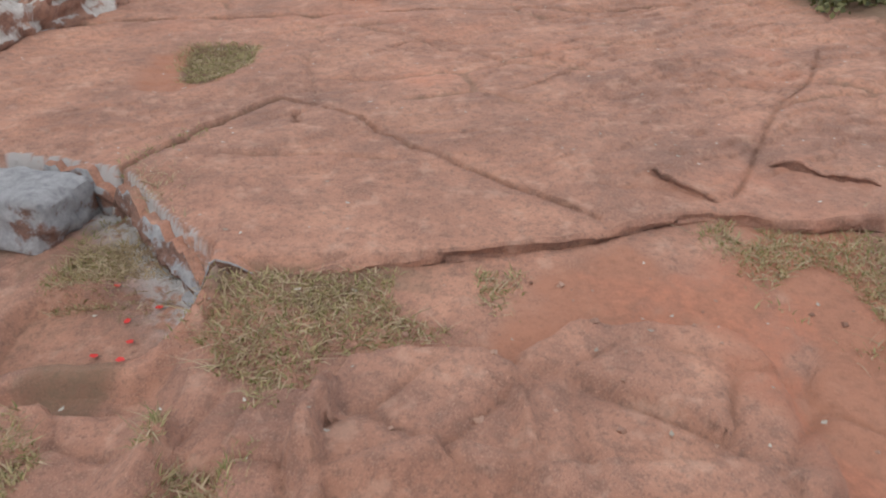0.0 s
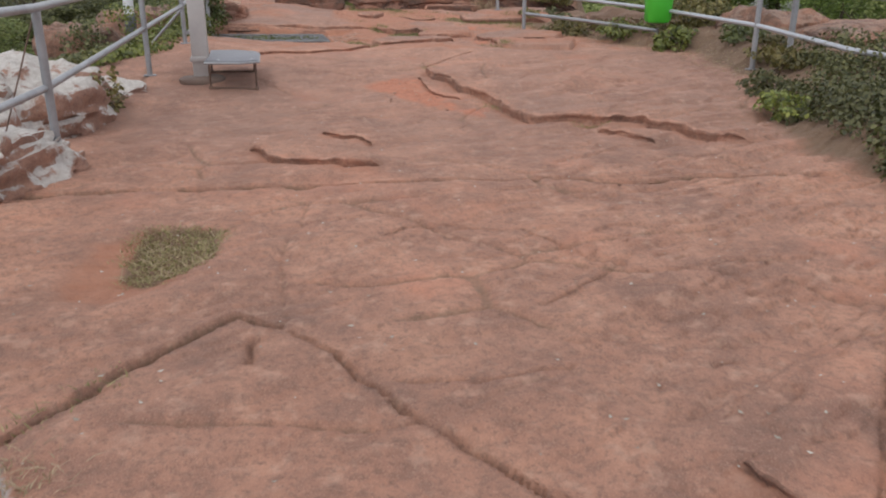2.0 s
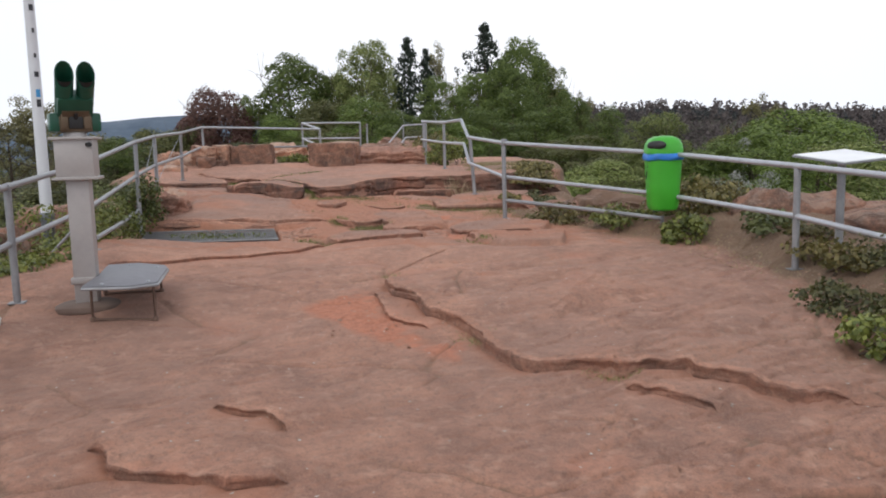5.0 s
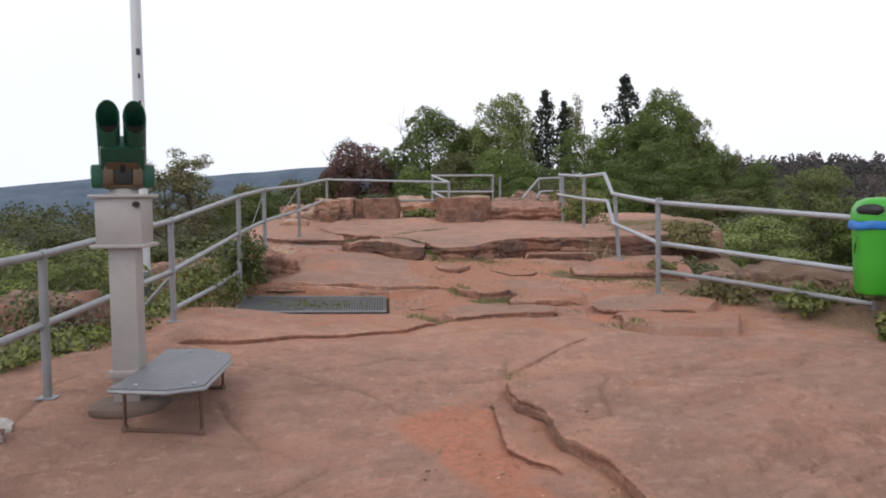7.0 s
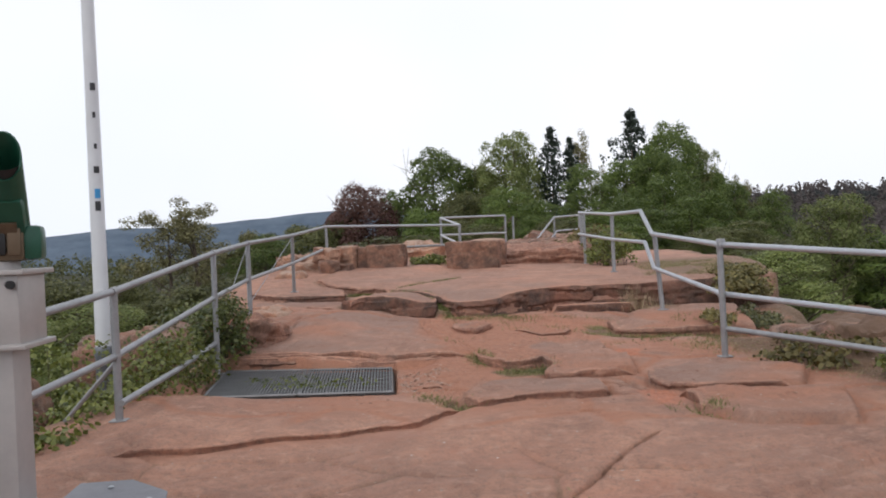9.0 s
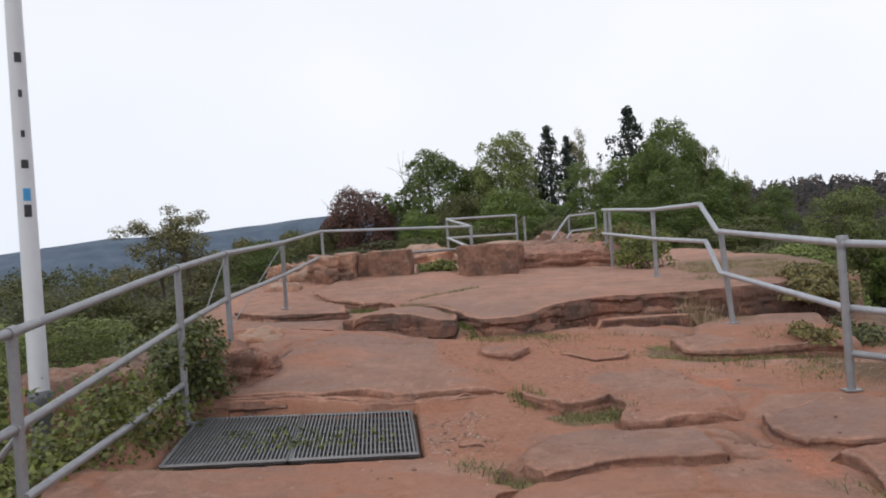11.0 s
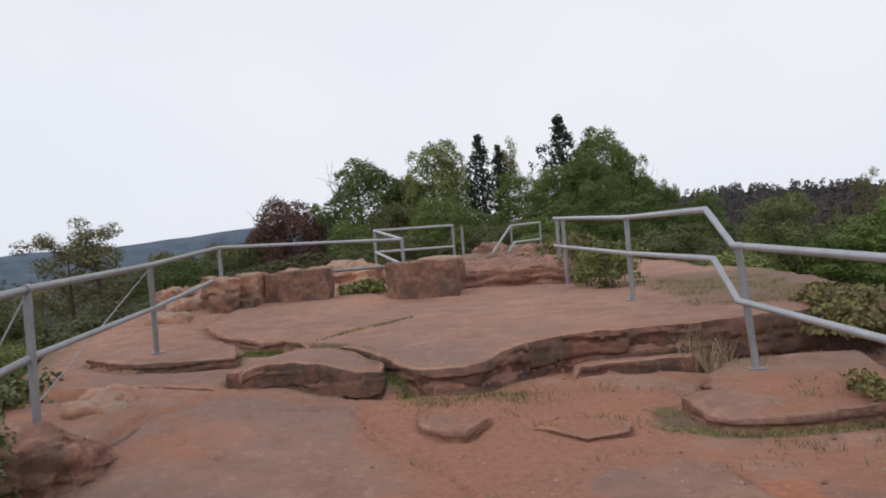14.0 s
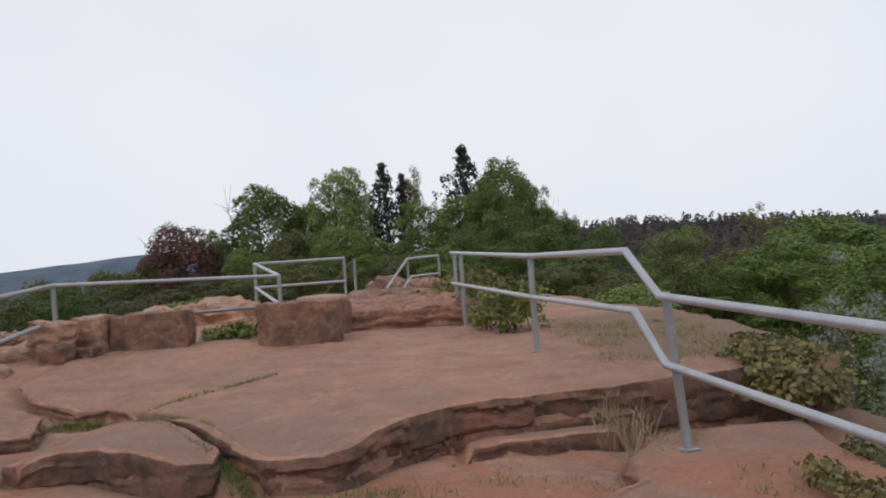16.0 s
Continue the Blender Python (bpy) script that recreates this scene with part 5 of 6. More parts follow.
stone((0.75, 0.55, 0.16), (-2.1, 23.6, 1.80), 5, 7, "pale flat sandstone slab behind the block", M_BLOCK_PALE, 0.10, 5, 4)
stone((0.8, 0.5, 0.55), (-2.1, 23.6, 1.52), 5, 17, "rough sandstone support under the flat slab", M_BLOCK, 0.10, 5, 4)
stone((2.4, 1.9, 0.55), (-0.9, 25.0, 1.40), 12, 8, "low ledge of layered red sandstone", M_ROCK_FACE, 0.16, 6, 6, "rock_ledge", (5, 0), "stone", 2.4, 0.02)
stone((2.2, 1.2, 0.6), (-1.2, 27.2, 1.5), -8, 9, "low ledge of layered red sandstone", M_BLOCK, 0.12, 4, 5, "rock_ledge")
stone((2.6, 1.2, 0.9), (-4.6, 26.4, 1.32), 15, 10, "layered sandstone outcrop beyond the railing", M_BLOCK_PALE, 0.22, 4, 6, "rock_ledge", (0, 0), "stone", 2.2, 0.02)
stone((2.4, 1.4, 1.5), (-0.9, 32.5, 1.2), 0, 11, "rounded sandstone outcrop at the far end", M_BLOCK, 0.14, 3.5, 5, "rock_ledge")
stone((0.8, 0.7, 0.42), (-3.95, 15.0, 0.86), 25, 12, "undercut sandstone lump at the edge beside the railing", M_ROCK_FACE, 0.28, 5, 6, "boulder", (0, 0), "stone", 3.5, 0.014)
stone((0.5, 0.8, 0.2), (-4.25, 16.6, 0.96), 20, 13, "pale weathered stone at the edge of the rock", M_BLOCK_PALE, 0.35, 5, 5, "boulder", (0, 0), "stone", 4.0, 0.01)
stone((2.4, 1.7, 1.0), (3.2, 15.0, 0.42), -14, 54, "bare brown earth bank with dry grass behind the railing", M_EARTH, 0.14, 3.0, 6, "earth_bank", (0, 6), "bank", 1.8, 0.012)
# lichen-white rocks outside the first stretch of railing
stone((1.4, 2.0, 0.75), (-3.72, 7.4, 0.42), -12, 21, "lichen-whitened sandstone boulder beside the railing", M_WHITE_ROCK, 0.20, 4, 6, "boulder", (0, 3), "rock", 2.6, 0.014)
stone((0.85, 1.7, 0.60), (-3.02, 5.75, 0.28), -16, 22, "lichen-whitened sandstone boulder with a dark face", M_WHITE_ROCK, 0.22, 4, 6, "boulder", (0, 0), "rock", 3.2, 0.014)
stone((0.6, 0.9, 0.34), (-3.36, 8.62, 0.40), -40, 23, "flat lichen-whitened stone behind the railing", M_WHITE_ROCK, 0.22, 4, 5, "boulder", (0, 4), "rock", 3.2, 0.012)
stone((1.2, 1.0, 0.6), (-4.5, 8.6, 0.25), 10, 24, "lichen-whitened sandstone boulder beside the railing", M_WHITE_ROCK, 0.14, 3.5, 5, "boulder", (0, 0), "rock")
stone((0.9, 1.6, 0.5), (-4.0, 10.2, 0.20), -14, 25, "mossy ledge of broken sandstone outside the railing", M_BLOCK, 0.15, 3.5, 5, "boulder", (0, 0), "rock")
stone((1.1, 0.9, 1.5), (-4.9, 11.9, 0.15), 18, 26, "rough ruined wall of grey sandstone below the railing", M_BLOCK, 0.14, 5, 5, "ruined_wall", (0, 0), "wall")
stone((1.3, 0.9, 1.1), (-5.3, 15.2, 0.42), 10, 27, "ruined sandstone wall below the railing, overgrown", M_BLOCK, 0.14, 5, 5, "ruined_wall", (0, 0), "wall")
stone((0.50, 0.36, 0.26), (-1.80, 3.06, 0.08), -14, 55, "grey lichen-covered stone at the corner of the slab", M_LICHEN_FACE, 0.12, 6, 5, "boulder", (0, 0), "rock", 4.0, 0.008)
# outcrops on the right
stone((1.5, 1.0, 0.75), (4.35, 12.4, 0.72), -30, 31, "weathered sandstone outcrop behind the litter bin", M_BLOCK, 0.14, 3.5, 5, "outcrop", (0, 0), "rock")
stone((3.2, 2.0, 0.7), (6.0, 11.6, 0.62), -12, 32, "broad sandstone shelf behind the railing", M_BLOCK, 0.08, 5, 6, "outcrop", (0, 0), "rock")
stone((1.0, 0.8, 0.5), (2.3, 15.2, 0.60), 10, 33, "layered sandstone outcrop overgrown with ivy", M_BLOCK, 0.14, 4, 5, "outcrop", (0, 0), "rock")
stone((0.10, 0.055, 0.02), (2.05, 8.87), -10, 34, "small flat grey stone lying on the slab", M_CONCRETE, 0.1, 4, 3, "loose_stone", (0, 0), "stone")


# ---- plants ----
def leaf_quads(rng, centres, spread, count, size, up=0.3):
    """Many small pointed leaves about the centres, as corners and faces."""
    c = centres[rng.randint(0, len(centres), count)]
    d = rng.normal(0, 1, (count, 3))
    d /= np.linalg.norm(d, axis=1)[:, None]
    p = c + d * (rng.uniform(0.05, 1, count) ** 0.42)[:, None] * 1.7 * spread
    n = rng.normal(0, 0.4, (count, 3)) + np.array([0, 0, up]) + (p - c) / (np.linalg.norm(p - c, axis=1)[:, None] + 1e-6) * 0.9
    n /= np.linalg.norm(n, axis=1)[:, None]
    t = np.cross(n, rng.normal(0, 1, (count, 3)))
    t /= np.linalg.norm(t, axis=1)[:, None] + 1e-9
    b = np.cross(n, t)
    s = (size * rng.uniform(0.6, 1.35, count))[:, None]
    bend = n * s * 0.18
    v = np.stack([p - t * s * 0.5, p - b * s * 0.42 - bend * 0.3, p + t * s * 0.55 + bend, p + b * s * 0.42 - bend * 0.3], 1).reshape(-1, 3)
    f = np.arange(count * 4).reshape(-1, 4)
    return v, f


def quads_mesh(name, v, f, material):
    me = bpy.data.meshes.new(name)
    me.vertices.add(len(v))
    me.vertices.foreach_set("co", v.astype(np.float32).ravel())
    me.loops.add(f.size)
    me.loops.foreach_set("vertex_index", f.astype(np.int32).ravel())
    me.polygons.add(len(f))
    me.polygons.foreach_set("loop_start", np.arange(0, f.size, f.shape[1], dtype=np.int32))
    me.update(calc_edges=True)
    me.materials.append(material)
    return me


def limbs(rng, height, spread, first, count, r0, tips):
    """Trunk and limbs; each limb's end is added to tips."""
    bm = bmesh.new()
    lean = rng.normal(0, 0.02, 2) * height
    line = [(lean[0] * k * k, lean[1] * k * k, height * 0.86 * k) for k in np.linspace(0, 1, 6)]
    add_tube(bm, line, r0, 8, True, r0 * 0.15)
    for i in range(count):
        k = first + (0.95 - first) * (i + rng.rand()) / count
        z = height * 0.86 * k
        a = rng.rand() * 6.283
        reach = spread * (0.45 + 0.6 * math.sin(math.pi * min(1, (k - first) / (1 - first) * 0.85 + 0.12)))
        rise = reach * (0.45 + 0.5 * rng.rand())
        p = Vector((lean[0] * k * k, lean[1] * k * k, z))
        e = p + Vector((math.cos(a) * reach, math.sin(a) * reach, rise))
        m = p.lerp(e, 0.5) + Vector((0, 0, -0.1 * rise)) + Vector(rng.normal(0, 0.08 * reach, 3))
        rr = r0 * 0.35 * (1 - 0.6 * k)
        add_tube(bm, [p, m, e], rr, 5, True, rr * 0.2)
        tips.extend([tuple(e), tuple(p.lerp(e, 0.7))])
        for _ in range(3):
            q = m.lerp(e, rng.rand())
            w = q + Vector(rng.normal(0, 0.28 * reach, 3)) + Vector((0, 0, 0.25 * reach))
            add_tube(bm, [q, w], rr * 0.35, 4, True, rr * 0.1)
            tips.append(tuple(w))
    return bm


def lobed_crown(rng, seed, height, spread, first, lobes, puff, count, size):
    """A domed crown of many rounded lobes, each a shell of leaves that face outwards."""
    tall = height * (1 - first)
    mid = height * (first + 0.46 * (1 - first))
    cen, rad, out = [], [], []
    for i in range(lobes):
        z = 1 - 1.75 * (i + 0.5) / lobes
        a = 2.39996 * i + rng.uniform(-0.5, 0.5)
        w = math.sqrt(max(0.0, 1 - z * z)) ** 0.8
        d = np.array([math.cos(a) * w, math.sin(a) * w, z])
        wob = 1 + 0.22 * noise.noise(Vector(d) * 1.6 + Vector((seed * 3.7, 0, 0))) + rng.uniform(-0.12, 0.08)
        r = puff * rng.uniform(0.7, 1.3)
        cen.append((d[0] * (spread - r) * wob, d[1] * (spread - r) * wob, mid + d[2] * (0.53 * tall - r) * wob))
        rad.append(r)
        out.append(d)
    cen, rad, out = np.array(cen), np.array(rad), np.array(out)
    pick = rng.choice(lobes, count, p=rad ** 2 / (rad ** 2).sum())
    d = rng.normal(0, 1, (count, 3)) + 0.75 * out[pick] + np.array([0, 0, 0.35])
    d /= np.linalg.norm(d, axis=1)[:, None]
    ragged = np.array([noise.noise(Vector(q) * 3.1 + Vector((float(k), seed, 0))) for q, k in zip(d, pick)])
    inner = rng.rand(count) < 0.16
    p = cen[pick] * np.where(inner, rng.uniform(0.3, 0.9, count), 1.0)[:, None] ** np.array([1, 1, 0.15]) + d * (rad[pick] * (0.88 + 0.26 * ragged + rng.uniform(-0.20, 0.12, count)))[:, None]
    n = d + rng.normal(0, 0.38, (count, 3))
    n /= np.linalg.norm(n, axis=1)[:, None]
    t = np.cross(n, rng.normal(0, 1, (count, 3)))
    t /= np.linalg.norm(t, axis=1)[:, None] + 1e-9
    b = np.cross(n, t)
    s = (size * rng.uniform(0.6, 1.35, count))[:, None]
    v = np.stack([p - t * s * 0.5, p - b * s * 0.45, p + t * s * 0.55, p + b * s * 0.45], 1).reshape(-1, 3)
    return v, np.arange(count * 4).reshape(-1, 4)


def broadleaf(name, seed, height, spread, leaf, count, size, label, first=0.25, puff=0.75, clumps=70, flat=1.0, cat="tree"):
    rng = np.random.RandomState(seed)
    tree = thing(name, (0, 0, 0), label, cat)
    tips = []
    part("trunk", limbs(rng, height, spread, first, 16, height * 0.022, tips), M_BARK, tree)
    if leaf is M_LEAF_BUD:
        cen = np.array([p for p in tips if p[2] < height])
        v, f = leaf_quads(rng, cen, puff, count, size)
    else:
        v, f = lobed_crown(rng, seed, height, spread, first, clumps, puff, count, size)
    crown = new("crown", quads_mesh("crown", v, f, leaf))
    crown.parent = tree
    return tree


def conifer(name, seed, height, spread, label, layers=30, sharp=6.5):
    rng = np.random.RandomState(seed)
    tree = thing(name, (0, 0, 0), label, "tree")
    part("trunk", tube([(0, 0, 0), (0, 0, height * 0.6), (0, 0, height)], height * 0.014, 7, 0.03), M_BARK, tree)
    vs, fs, n = [], [], 0
    for i in range(layers):
        k = (i + 0.5) / layers
        z = height * (0.12 + 0.87 * k)
        reach = spread * min(1, (1 - k) * sharp) ** 0.9 * rng.uniform(0.8, 1.1) + 0.1
        for j in range(13):
            a = rng.rand() * 6.283
            rr = reach * rng.uniform(0.6, 1.08)
            cen = np.array([[math.cos(a) * rr * q, math.sin(a) * rr * q, z - 0.22 * rr * q + 0.12 * rr * q * q] for q in (0.3, 0.55, 0.8, 1.0)])
            v, f = leaf_quads(rng, cen, 0.13 + 0.05 * spread, 16, 0.42, 0.6)
            vs.append(v)
            fs.append(f + n)
            n += len(v)
    crown = new("crown", quads_mesh("crown", np.concatenate(vs), np.concatenate(fs), M_NEEDLE))
    crown.parent = tree
    return tree


EYE_FAR = Vector((-0.76, 8.25, 1.92))



def grow(proto, height, spread, rows):
    """Stands copies of a tree, and the tree itself last. rows: bearing, elevation of the top, distance, half width."""
    for i, (az, el, dist, half) in enumerate(rows):
        last = i == len(rows) - 1
        x = EYE_FAR.x + dist * math.sin(radians(az))
        y = EYE_FAR.y + dist * math.cos(radians(az))
        zt = EYE_FAR.z + dist * math.tan(radians(el * 1.05))
        zg = float(land_z(np.array([x]), np.array([y]))[0]) - 0.3
        s = half / spread * (1.07 if el > 3.5 else 1.0)
        m = Matrix.LocRotScale((x, y, zg), Euler((0, 0, 1.3 * i + az)), (s, s, max(0.3, (zt - zg) / height)))
        if last:
            proto.matrix_basis = m
        else:
            copy_thing(proto, m)


grow(broadleaf("broadleaf_tree", 3, 24, 5, M_LEAF, 30000, 0.23, "tall fresh-green deciduous tree on the wooded ridge", 0.22, 1.75, 46), 24, 5,
     [(-9.6, 6.9, 125, 6.2), (7.0, 7.75, 125, 5.0), (6.0, 6.2, 112, 4.6), (-12.9, 4.0, 130, 3.3), (10.5, 3.9, 118, 3.9), (27.0, 2.1, 75, 7.1), (3.8, 5.3, 112, 4.0)])
grow(broadleaf("broadleaf_tree", 8, 24, 5, M_LEAF_LIGHT, 22000, 0.23, "tall pale-green deciduous tree with an open crown", 0.30, 1.6, 46), 24, 5,
     [(-4.5, 7.5, 125, 5.2), (8.9, 5.9, 130, 3.9), (17.8, 2.0, 58, 2.9), (-2.9, 5.6, 132, 3.3)])
grow(broadleaf("broadleaf_tree", 11, 20, 5, M_LEAF_OLIVE, 28000, 0.23, "dense olive-green deciduous tree on the ridge", 0.08, 1.7, 52), 20, 5,
     [(-6.4, 5.7, 130, 5.0), (-19.1, 2.0, 120, 5.9), (-16.9, 2.4, 125, 4.5), (9.3, 4.6, 130, 4.7), (-22.7, 1.6, 110, 4.7), (-7.8, 3.9, 110, 4.7), (12.2, 2.3, 120, 5.3), (23.0, 0.6, 90, 5.9)])
grow(broadleaf("copper_beech", 14, 20, 5, M_LEAF_PURPLE, 28000, 0.21, "dark copper-purple beech tree on the ridge", 0.08, 1.6, 54), 20, 5,
     [(-15.1, 4.6, 125, 6.6), (-17.2, 2.6, 130, 4.7)])
grow(broadleaf("shrubby_tree", 17, 14, 2.9, M_LEAF, 34000, 0.115, "rounded dense green tree on the slope", 0.02, 0.95, 60), 14, 2.9,
     [(1.4, 4.5, 100, 4.8), (8.8, 2.3, 85, 5.0), (4.8, 2.4, 80, 4.5), (13.5, 2.2, 92, 3.6), (-10.5, 2.1, 85, 3.9), (-4.4, 3.2, 95, 5.9), (-2.0, 2.3, 80, 3.9), (6.8, 3.6, 95, 4.5), (29.8, 0.2, 45, 4.2), (24.8, 0.4, 62, 5.6), (-22.6, 0.6, 70, 4.2), (20.9, -0.6, 60, 4.9), (2.8, 1.4, 70, 4.2)])
grow(broadleaf("shrubby_tree", 19, 14, 2.9, M_LEAF_OLIVE, 34000, 0.11, "rounded yellow-olive tree on the slope below the crag", 0.02, 0.92, 58), 14, 2.9,
     [(-36.8, -0.6, 60, 5.6), (-32.7, -0.5, 62, 3.4), (-29.5, -2.2, 60, 6.3), (-25.5, -1.6, 62, 6.3), (-20.0, -0.2, 70, 6.3), (-15.0, 0.6, 80, 7.0), (-11.5, 0.6, 75, 5.6), (-7.5, 1.5, 80, 5.6), (0.2, 1.8, 75, 4.9), (11.4, 0.6, 72, 5.6), (15.5, -0.4, 65, 5.6)])
grow(broadleaf("shrubby_tree", 20, 14, 2.9, M_LEAF_LIGHT, 34000, 0.10, "rounded light-green tree on the slope below the crag", 0.02, 0.92, 58), 14, 2.9,
     [(-40.0, -2.4, 48, 5.0), (-34.0, -3.2, 46, 4.8), (-23.2, -2.6, 50, 4.5), (-13.5, -0.6, 60, 4.5), (14.0, -1.6, 48, 4.5), (33.5, -0.6, 40, 4.8), (-46, -2.5, 50, 5.6)])
grow(broadleaf("blossom_tree", 23, 14, 2.2, M_BLOSSOM, 9000, 0.08, "tree in pale grey-green blossom below the railing", 0.05, 0.45, 50), 14, 2.2, [(26.2, -0.6, 34, 2.0)])
grow(broadleaf("budding_tree", 26, 20, 4.5, M_LEAF_BUD, 12000, 0.20, "bare-branched tree just coming into leaf", 0.16, 0.5, 60), 20, 4.5,
     [(-26.9, 3.3, 75, 5.2), (1.4, 6.9, 130, 3.4), (23.8, 2.7, 112, 3.6), (-28.9, 2.5, 78, 4.0), (11.6, 3.2, 130, 3.5)])
grow(conifer("fir_tree", 31, 26, 3.2, "dark narrow fir tree above the other trees"), 26, 3.2, [(-1.3, 7.6, 125, 2.3), (0.0, 6.8, 127, 1.8)])
grow(conifer("fir_tree", 33, 26, 4.2, "dark broad spruce, the highest tree of the ridge", 24, 3.9), 26, 4.2, [(4.4, 8.4, 125, 4.3)])

# far woods on the hills
rng = np.random.RandomState(5)


def far_woods(name, count, dist, bearing, tall, half, per, material, label, size):
    r, az = rng.uniform(*dist, count), np.radians(rng.uniform(*bearing, count))
    x, y = r * np.sin(az), 8 + r * np.cos(az)
    z = land_z(x, y)
    hgt = rng.uniform(0.6, 1.2, count) * tall
    k = rng.uniform(0.05, 1.0, (count, per))
    rr = half * np.sqrt(1.05 - k) * rng.uniform(0.3, 1.0, (count, per))
    a = rng.uniform(0, 6.283, (count, per))
    cen = np.stack([x[:, None] + rr * np.cos(a), y[:, None] + rr * np.sin(a), z[:, None] - 4 + (hgt[:, None] + 4) * k], -1).reshape(-1, 3)
    n = len(cen)
    nrm = rng.normal(0, 1, (n, 3)) + np.array([0, -0.6, 0.5])
    nrm /= np.linalg.norm(nrm, axis=1)[:, None]
    t = np.cross(nrm, rng.normal(0, 1, (n, 3)))
    t /= np.linalg.norm(t, axis=1)[:, None]
    b = np.cross(nrm, t)
    s = (size * rng.uniform(0.6, 1.3, n))[:, None]
    v = np.stack([cen - t * s, cen - b * s, cen + t * s, cen + b * s], 1).reshape(-1, 3)
    tagged(new(name, quads_mesh(name, v, np.arange(n * 4).reshape(-1, 4), material)), label, "forest", "", "stuff")


far_woods("far_woods", 4200, (330, 760), (3, 62), 12, 4.6, 40, M_WOOD_BROWN, "leafless brown beech woods on the far hillside, greyed for haze", 1.05)
far_woods("far_pines", 3000, (690, 790), (6, 60), 5.5, 4.6, 50, M_WOOD_DARK, "dark pines along the skyline of the far hill, lightened for haze", 0.95)
far_woods("near_woods", 900, (150, 400), (2, 60), 12, 4.0, 60, M_WOOD_GREEN, "young green woods filling the valley slope", 0.55)
far_woods("valley_woods", 1300, (360, 600), (-62, 4), 11, 4.5, 42, M_LEAF_OLIVE, "olive spring woods in the valley", 0.65)
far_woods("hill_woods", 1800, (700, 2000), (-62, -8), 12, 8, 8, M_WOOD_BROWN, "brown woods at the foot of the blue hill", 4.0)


def house(x, y, w, d, h, rz):
    z = float(land_z(np.array([x]), np.array([y]))[0])
    hs = thing("house", (x, y, z), "small white house with a red roof in the far village", "house", "village houses")
    part("wall", box((w, d, h), (x, y, z + h / 2), rz, 0), M_WALL, hs, "", False)
    bm = bmesh.new()
    a = [bm.verts.new(p) for p in ((-w * .55, -d * .55, h), (w * .55, -d * .55, h), (w * .55, d * .55, h), (-w * .55, d * .55, h), (-w * .55, 0, h * 1.7), (w * .55, 0, h * 1.7))]
    for q in ((0, 1, 5, 4), (2, 3, 4, 5), (0, 4, 3), (1, 2, 5), (3, 2, 1, 0)):
        bm.faces.new([a[i] for i in q])
    bm.transform(pose(x, y, z, 0, 0, rz))
    part("roof", bm, M_ROOF, hs, "", False)


for i in range(46):
    az, r = radians(rng.uniform(-37, -25) if i % 4 else rng.uniform(-46, -37)), rng.uniform(1150, 1750)
    house(r * math.sin(az), 8 + r * math.cos(az), rng.uniform(12, 24), rng.uniform(11, 16), rng.uniform(7, 12), rng.uniform(0, 180))


# ---- bushes and climbers near the path ----
def bush(name, seed, at, size, leaf, count, leaf_size, label, stems=9, clumps=40, hang=0.0, cat="bush"):
    """A bush: bent stems out of its foot, leaves in uneven clumps."""
    rg = np.random.RandomState(seed)
    foot = (at[0], at[1], ground_z(at[0], at[1]))
    ob = thing(name, foot, label, cat)
    cen = []
    for _ in range(clumps):
        d = rg.normal(0, 1, 3)
        d /= np.linalg.norm(d)
        k = rg.uniform(0.2, 1.0) ** 0.5
        x, y = at[0] + d[0] * size[0] * k, at[1] + d[1] * size[1] * k
        z = at[2] + d[2] * size[2] * k - hang * abs(d[0])
        cen.append((x, y, max(z, ground_z(x, y) + 0.04)))
    for i in range(stems):
        e = Vector(cen[i])
        b = Vector(foot) + Vector((rg.normal(0, 0.3 * size[0]), rg.normal(0, 0.3 * size[1]), 0))
        b.z = min(ground_z(b.x, b.y) - 0.02, e.z)
        part("stem", tube([b, b.lerp(e, 0.5) + Vector((0, 0, 0.12 * size[2])), e], 0.008, 5, 0.003), M_BARK, ob)
    v, f = leaf_quads(rg, np.array(cen), np.array([0.22 * size[0], 0.22 * size[1], 0.2 * size[2]]), count, leaf_size, 0.7)
    crown = quads_mesh("leaves", v - np.array(foot), f, leaf)
    c = new("leaves", crown)
    c.parent = ob
    return ob


bush("climbing_bush", 41, (-3.95, 13.2, 0.75), (0.36, 0.95, 0.42), M_IVY, 3000, 0.038, "leafy green bush growing through the railing", 14, 60)
bush("climbing_bush", 42, (-3.95, 14.35, 1.02), (0.30, 0.42, 0.36), M_IVY_DARK, 3000, 0.040, "dark ivy climbing a railing post", 9, 40)
bush("low_bush", 43, (-4.0, 12.2, 0.62), (0.35, 0.5, 0.22), M_IVY, 800, 0.042, "low green weeds at the foot of the railing", 8, 30)
bush("low_bush", 44, (-3.75, 10.6, 0.60), (0.35, 0.9, 0.15), M_IVY, 1300, 0.045, "low green weeds at the foot of the railing", 8, 30)
bush("low_bush", 45, (-3.05, 8.15, 0.62), (0.13, 0.30, 0.26), M_IVY_DRY, 420, 0.045, "straggly weeds between the pale rocks", 7, 18)
bush("low_bush", 46, (-4.7, 12.9, 0.7), (0.5, 0.8, 0.5), M_IVY, 900, 0.045, "green shrub below the railing", 10, 36)
bush("hedge_bush", 47, (3.38, 7.4, 0.52), (0.6, 0.85, 0.32), M_IVY_OLIVE, 6400, 0.034, "dense dark green bush on the bank", 14, 70)
bush("hedge_bush", 48, (3.9, 8.9, 0.72), (0.5, 0.8, 0.30), M_IVY_OLIVE, 4000, 0.036, "dense dark green bush on the bank", 12, 50)
